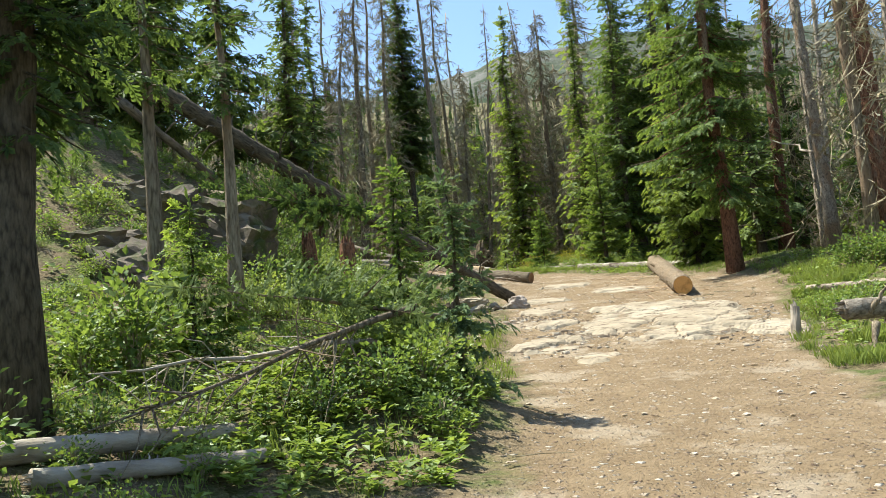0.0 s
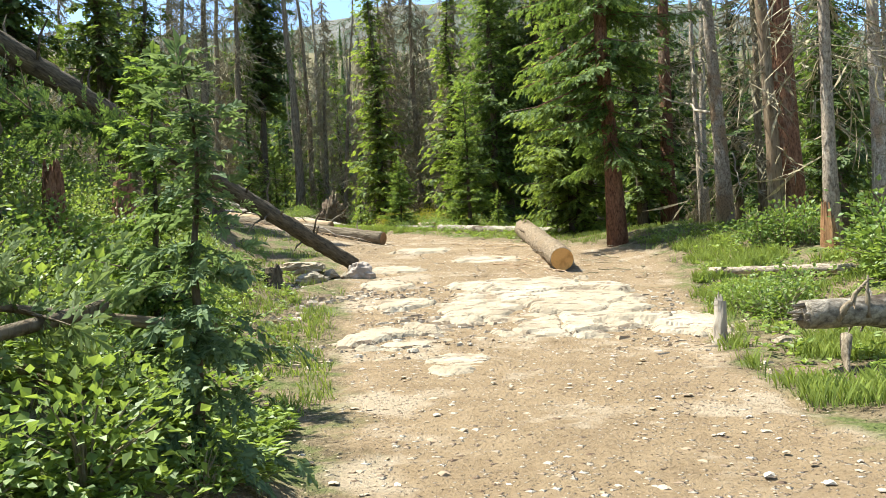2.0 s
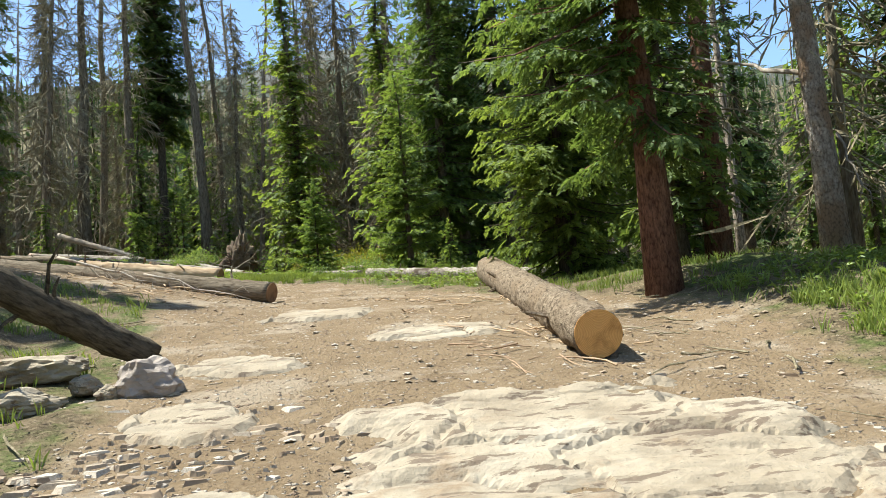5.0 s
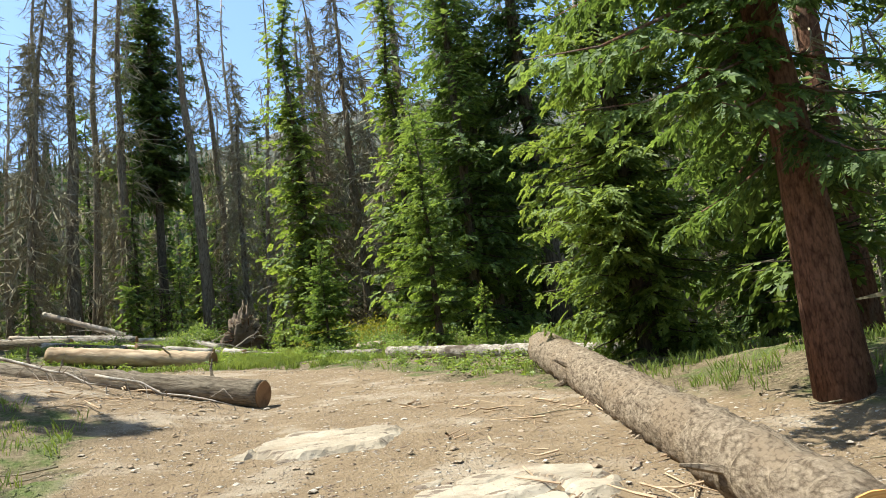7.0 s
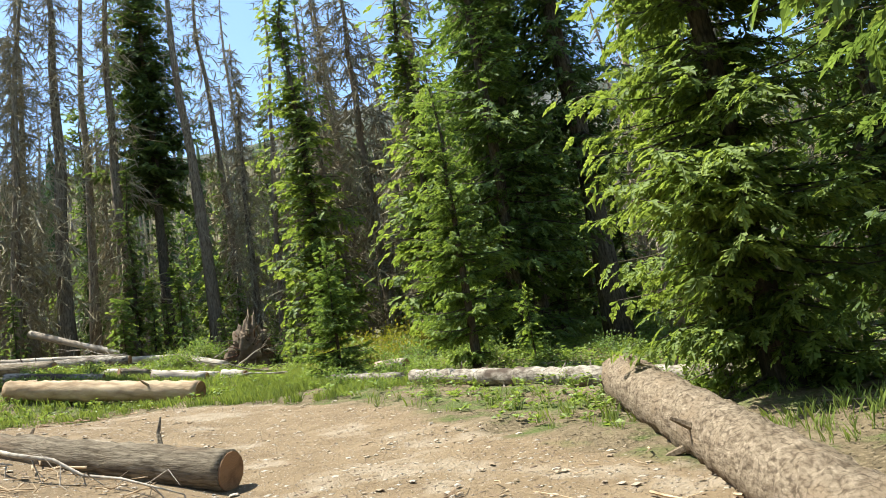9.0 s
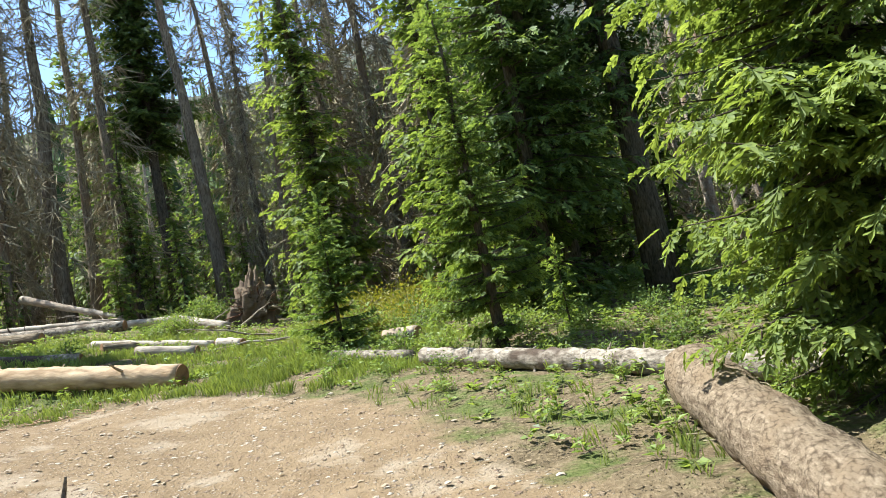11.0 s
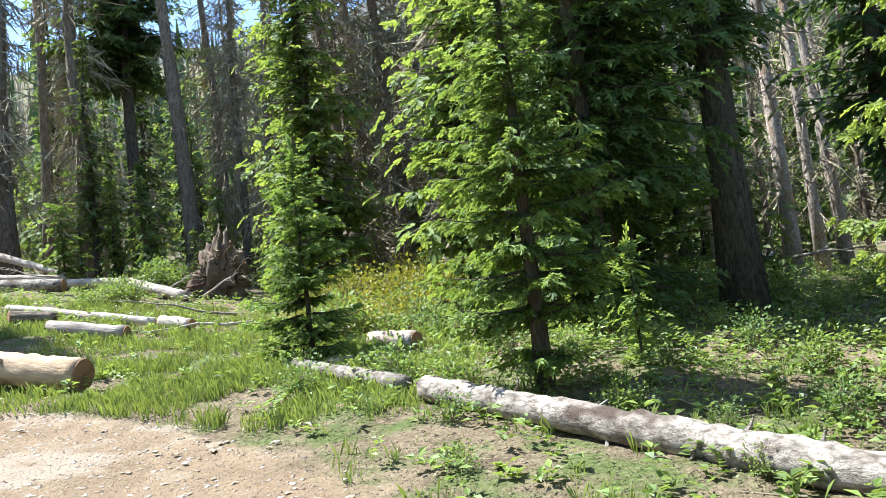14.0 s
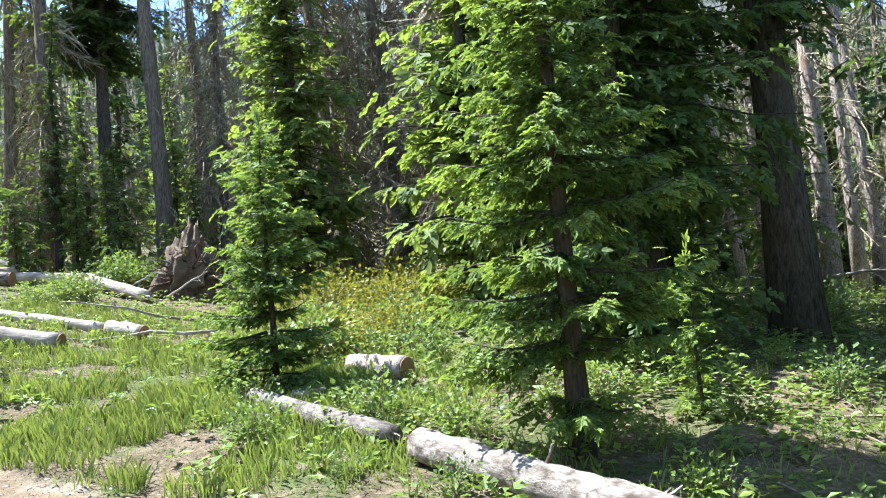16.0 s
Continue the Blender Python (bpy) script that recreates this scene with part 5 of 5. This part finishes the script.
def forbs(n, where, seed):
    rng = np.random.default_rng(seed)
    bag = Bag()
    P, D, U, S, T = [], [], [], [], []
    done = tries = 0
    while done < n and tries < n * 30:
        tries += 1
        x, y = where(rng)
        if trail_mask(x, y) > 0.2:
            continue
        done += 1
        z, h = gz(x, y), rng.uniform(0.05, 0.22)
        for i in range(9):
            a = rng.uniform(0, 6.28)
            q = rng.uniform(0.2, 1)
            P.append((x + 0.02 * math.cos(a), y + 0.02 * math.sin(a), z + h * q))
            D.append((math.cos(a), math.sin(a), rng.uniform(0.0, 0.7)))
            U.append((rng.normal(0, 0.3), rng.normal(0, 0.3), 1))
            S.append(rng.uniform(0.05, 0.11))
            T.append(rng.uniform(0, 0.7))
    leaf_points(P, D, U, S, bag, T, 0.3)
    tagged(new("forest_herbs", bag.mesh("forest_herbs", [LEAF])), "low leafy herbs covering the forest floor", "herbs", kind="stuff")


forbs(7600, any_of(box_in(8, 18, 31, 45), box_in(4, 12, 27, 40), box_in(-1.5, 1.2, 6, 11), box_in(-6, 1, 7, 20), box_in(-6, -0.5, 0, 10), box_in(5.5, 12, 11, 22), box_in(-3, 8, 35, 47), box_in(7, 18, 28, 45)), 6)


def pebbles(n, seed):
    rng = np.random.default_rng(seed)
    bag = Bag()
    B = np.array([(1, 0, 0), (0, 1, 0), (-1, 0, 0), (0, -1, 0), (0, 0, 1), (0.5, 0.5, 0.7), (-0.6, 0.5, 0.6), (-0.5, -0.6, 0.65), (0.6, -0.5, 0.6)])
    F = [(0, 1, 5), (1, 6, 5), (1, 2, 6), (2, 7, 6), (2, 3, 7), (3, 8, 7), (3, 0, 8), (0, 5, 8), (5, 6, 4), (6, 7, 4), (7, 8, 4), (8, 5, 4)]
    done = 0
    while done < n:
        y = rng.uniform(-2, 34)
        if y < 8 and rng.uniform() < 0.7:
            continue
        x = rng.uniform(-1, 9)
        edge = abs(trail_mask(x, y) - 0.55)
        if trail_mask(x, y) < 0.3 or rng.uniform() > (0.9 if edge < 0.45 else 0.4):
            continue
        done += 1
        s = 0.01 + 0.04 * rng.uniform() ** 4
        a = rng.uniform(0, 6.28)
        v = B * (1 + rng.normal(0, 0.16, B.shape)) * s * np.array([1, rng.uniform(0.6, 1), rng.uniform(0.25, 0.5)])
        v = np.stack([v[:, 0] * math.cos(a) - v[:, 1] * math.sin(a) + x, v[:, 0] * math.sin(a) + v[:, 1] * math.cos(a) + y, v[:, 2] + gz(x, y)], 1)
        bag.add(v, F)
    tagged(new("gravel", bag.mesh("gravel", [GRAVEL])), "loose pale gravel and stone chips on the trail", "gravel", kind="stuff")


pebbles(4600, 9)


def chips(n, seed):
    rng = np.random.default_rng(seed)
    bag = Bag()
    spots = [(4.55, 16.3, 1.9, 2.0), (2.6, 15.2, 1.3, 0.9), (5.7, 14.6, 0.9, 2.6), (2.2, 17.8, 0.9, 1.6), (1.2, 16.8, 0.6, 2.2)]
    for _ in range(n):
        cx, cy, rx, ry = spots[rng.integers(len(spots))]
        x, y = cx + rng.normal(0, 0.6) * rx, cy + rng.normal(0, 0.6) * ry
        if trail_mask(x, y) < 0.15 and x > 2:
            continue
        s, a, k = 0.03 + 0.11 * rng.uniform() ** 3, rng.uniform(0, 6.28), rng.integers(5, 8)
        th = a + np.sort(rng.uniform(0, 6.28, k))
        r = s * rng.uniform(0.6, 1.2, k)
        z = gz(x, y)
        h = 0.006 + s * rng.uniform(0.03, 0.1)
        ring = np.stack([x + r * np.cos(th), y + 0.7 * r * np.sin(th)], 1)
        lo = np.concatenate([ring, np.full((k, 1), z - 0.02)], 1)
        hi = np.concatenate([ring * 0.72 + np.array([x, y]) * 0.28, z + h + rng.normal(0, 0.005, (k, 1))], 1)
        bag.add(np.concatenate([lo, hi]), [tuple(range(k, 2 * k))] + [(i, (i + 1) % k, k + (i + 1) % k, k + i) for i in range(k)])
    tagged(new("stone_chips", bag.mesh("stone_chips", [GRAVEL])), "angular chips of pale stone round the slabs", "gravel", kind="stuff")


chips(1500, 10)


def sticks(n, where, seed, name, label, lo=0.15, hi=0.7, mat=TWIG):
    rng = np.random.default_rng(seed)
    bag = Bag()
    for _ in range(n):
        x, y = where(rng)
        a, L = rng.uniform(0, 6.28), rng.uniform(lo, hi)
        r = rng.uniform(0.004, 0.013)
        p = []
        for q in (-0.5, 0.0, 0.5):
            X, Y = x + math.cos(a) * L * q + rng.normal(0, 0.02), y + math.sin(a) * L * q + rng.normal(0, 0.02)
            p.append((X, Y, gz(X, Y) + r + rng.uniform(0, 0.05)))
        tube(bag, p, [r, r * 0.8, r * 0.4], 4, cap=False)
    tagged(new(name, bag.mesh(name, [mat])), label, "sticks", kind="stuff")


sticks(520, any_of(box_in(-5, 1.5, 6, 24), box_in(6, 12, 10, 24), box_in(-4, 9, 34, 47), box_in(7, 12, 26, 36)), 11, "fallen_twigs", "dry broken twigs scattered over the ground")
sticks(260, any_of(box_in(-1, 2.8, 26.2, 28.4), box_in(4.8, 6.6, 18.8, 26), box_in(-2, 2, 34.4, 35.4)), 12, "bark_litter", "twigs and bark chips beside the felled logs", 0.08, 0.5, WOOD_TAN)


def dead_bough(p0, p1, r, seed, label, n=18, reach=0.6, mat=WOOD_PALE):
    """A bare branch that lies on or juts over the ground, with its twigs."""
    rng = np.random.default_rng(seed)
    p0, p1 = np.array(p0), np.array(p1)
    L = np.linalg.norm(p1 - p0)
    ob = thing("dead_branch", Matrix.Translation(p0), label, "branch", "fallen branches")
    q = np.linspace(0, 1, 7)
    pts = q[:, None] * (p1 - p0) + rng.normal(0, 0.02 * L, (7, 3)) * (q * (1 - q) * 4)[:, None]
    b = Bag()
    tube(b, pts, r * (1 - 0.75 * q), 7, 0.08, rng)
    stem = part("stem", b.mesh("stem", [mat], True), ob)
    for i in range(n):
        u = rng.uniform(0.2, 1)
        c = np.array([np.interp(u, q, pts[:, k]) for k in range(3)])
        d = (p1 - p0) / L * 0.6 + rng.normal(0, 0.6, 3)
        d[2] -= 0.3
        l = reach * rng.uniform(0.3, 1)
        t = Bag()
        tube(t, [c, c + d * l * 0.5 + rng.normal(0, 0.04, 3), c + d * l + np.array([0, 0, -0.1 * l])], [r * 0.25, r * 0.17, 0.002], 4)
        part("twig", t.mesh("twig", [mat]), stem)


dead_bough((0.27, 8.5, 2.0), (-1.55, 6.2, 1.3), 0.036, 1, "pale bare branch hanging over the bank", 44, 0.75, BARK_GREY)
dead_bough((-0.1, 8.2, 1.7), (-2.2, 6.9, 1.6), 0.03, 2, "pale bare branch lying among the shrubs", 22, 0.7)
dead_bough((11.1, 22.75, 6.05), (10.35, 25.3, 7.35), 0.045, 3, "bare white branch jutting from a dead trunk", 2, 0.25)
dead_bough((11.2, 22.75, 5.2), (10.9, 21.9, 4.0), 0.02, 4, "bare drooping branch on a dead trunk", 6, 0.3)
dead_bough((6.03, 11.55, 1.6), (6.27, 11.4, 1.95), 0.045, 5, "gnarled grey branch rising from the weathered trunk", 2, 0.15, BARK_GREY)
dead_bough((6.39, 11.6, 1.6), (6.43, 11.6, 2.0), 0.035, 6, "gnarled grey branch rising from the weathered trunk", 1, 0.15, BARK_GREY)
dead_bough((6.05, 11.45, 1.45), (5.85, 11.2, gz(5.85, 11.2) - 0.02), 0.06, 7, "bleached broken branch propping the weathered trunk", 3, 0.25, BARK_GREY)
dead_bough((7.9, 11.9, 1.4), (7.8, 11.6, gz(7.8, 11.6) - 0.02), 0.06, 15, "bleached broken branch propping the weathered trunk", 3, 0.25, BARK_GREY)
dead_bough((3.6, 40.6, gz(3.6, 40.6) + 0.1), (1.2, 39.0, gz(1.2, 39.0) + 0.05), 0.03, 8, "thin bare branch lying in the grass", 6, 0.5)
dead_bough((3.2, 42.2, gz(3.2, 42.2) + 0.1), (1.2, 41.0, gz(1.2, 41.0) + 0.4), 0.03, 9, "curved bare branch lying in the grass", 6, 0.5)
dead_bough((13.9, 40.9, gz(13.9, 40.9) + 0.5), (15.6, 40.2, gz(15.6, 40.2) + 0.8), 0.035, 10, "bleached bare branches at the foot of dead trunks", 14, 0.7)
dead_bough((13.6, 41.0, gz(13.6, 41.0) + 0.6), (12.8, 40.4, gz(12.8, 40.4) + 0.2), 0.03, 11, "bleached bare branches at the foot of dead trunks", 14, 0.7)
dead_bough((8.9, 28.9, gz(8.9, 28.9) + 0.2), (9.5, 28.6, gz(9.5, 28.6) + 0.75), 0.035, 12, "bare branch standing up from the pale trunk", 6, 0.3)
dead_bough((-0.5, 28.9, gz(-0.5, 28.9) + 0.3), (1.3, 27.9, gz(1.3, 27.9) + 0.1), 0.03, 13, "dry branches piled against the long log", 20, 0.7)
dead_bough((1.1, 28.0, gz(1.1, 28.0) + 0.2), (2.9, 27.1, gz(2.9, 27.1) + 0.05), 0.025, 14, "dry branches piled against the long log", 18, 0.6)
dead_bough((-1.3, 46.6, gz(-1.3, 46.6) + 0.35), (-2.9, 47.2, gz(-2.9, 47.2) + 0.6), 0.025, 16, "bleached branches caught in the log pile", 20, 0.7)
dead_bough((2.1, 45.6, gz(2.1, 45.6) + 0.1), (3.0, 45.2, gz(3.0, 45.2) + 0.75), 0.03, 17, "bleached branch leaning on the root plate", 6, 0.4)
dead_bough((1.2, 46.2, gz(1.2, 46.2) + 0.15), (1.9, 45.9, gz(1.9, 45.9) + 0.65), 0.025, 18, "bleached branch leaning on the root plate", 8, 0.4)
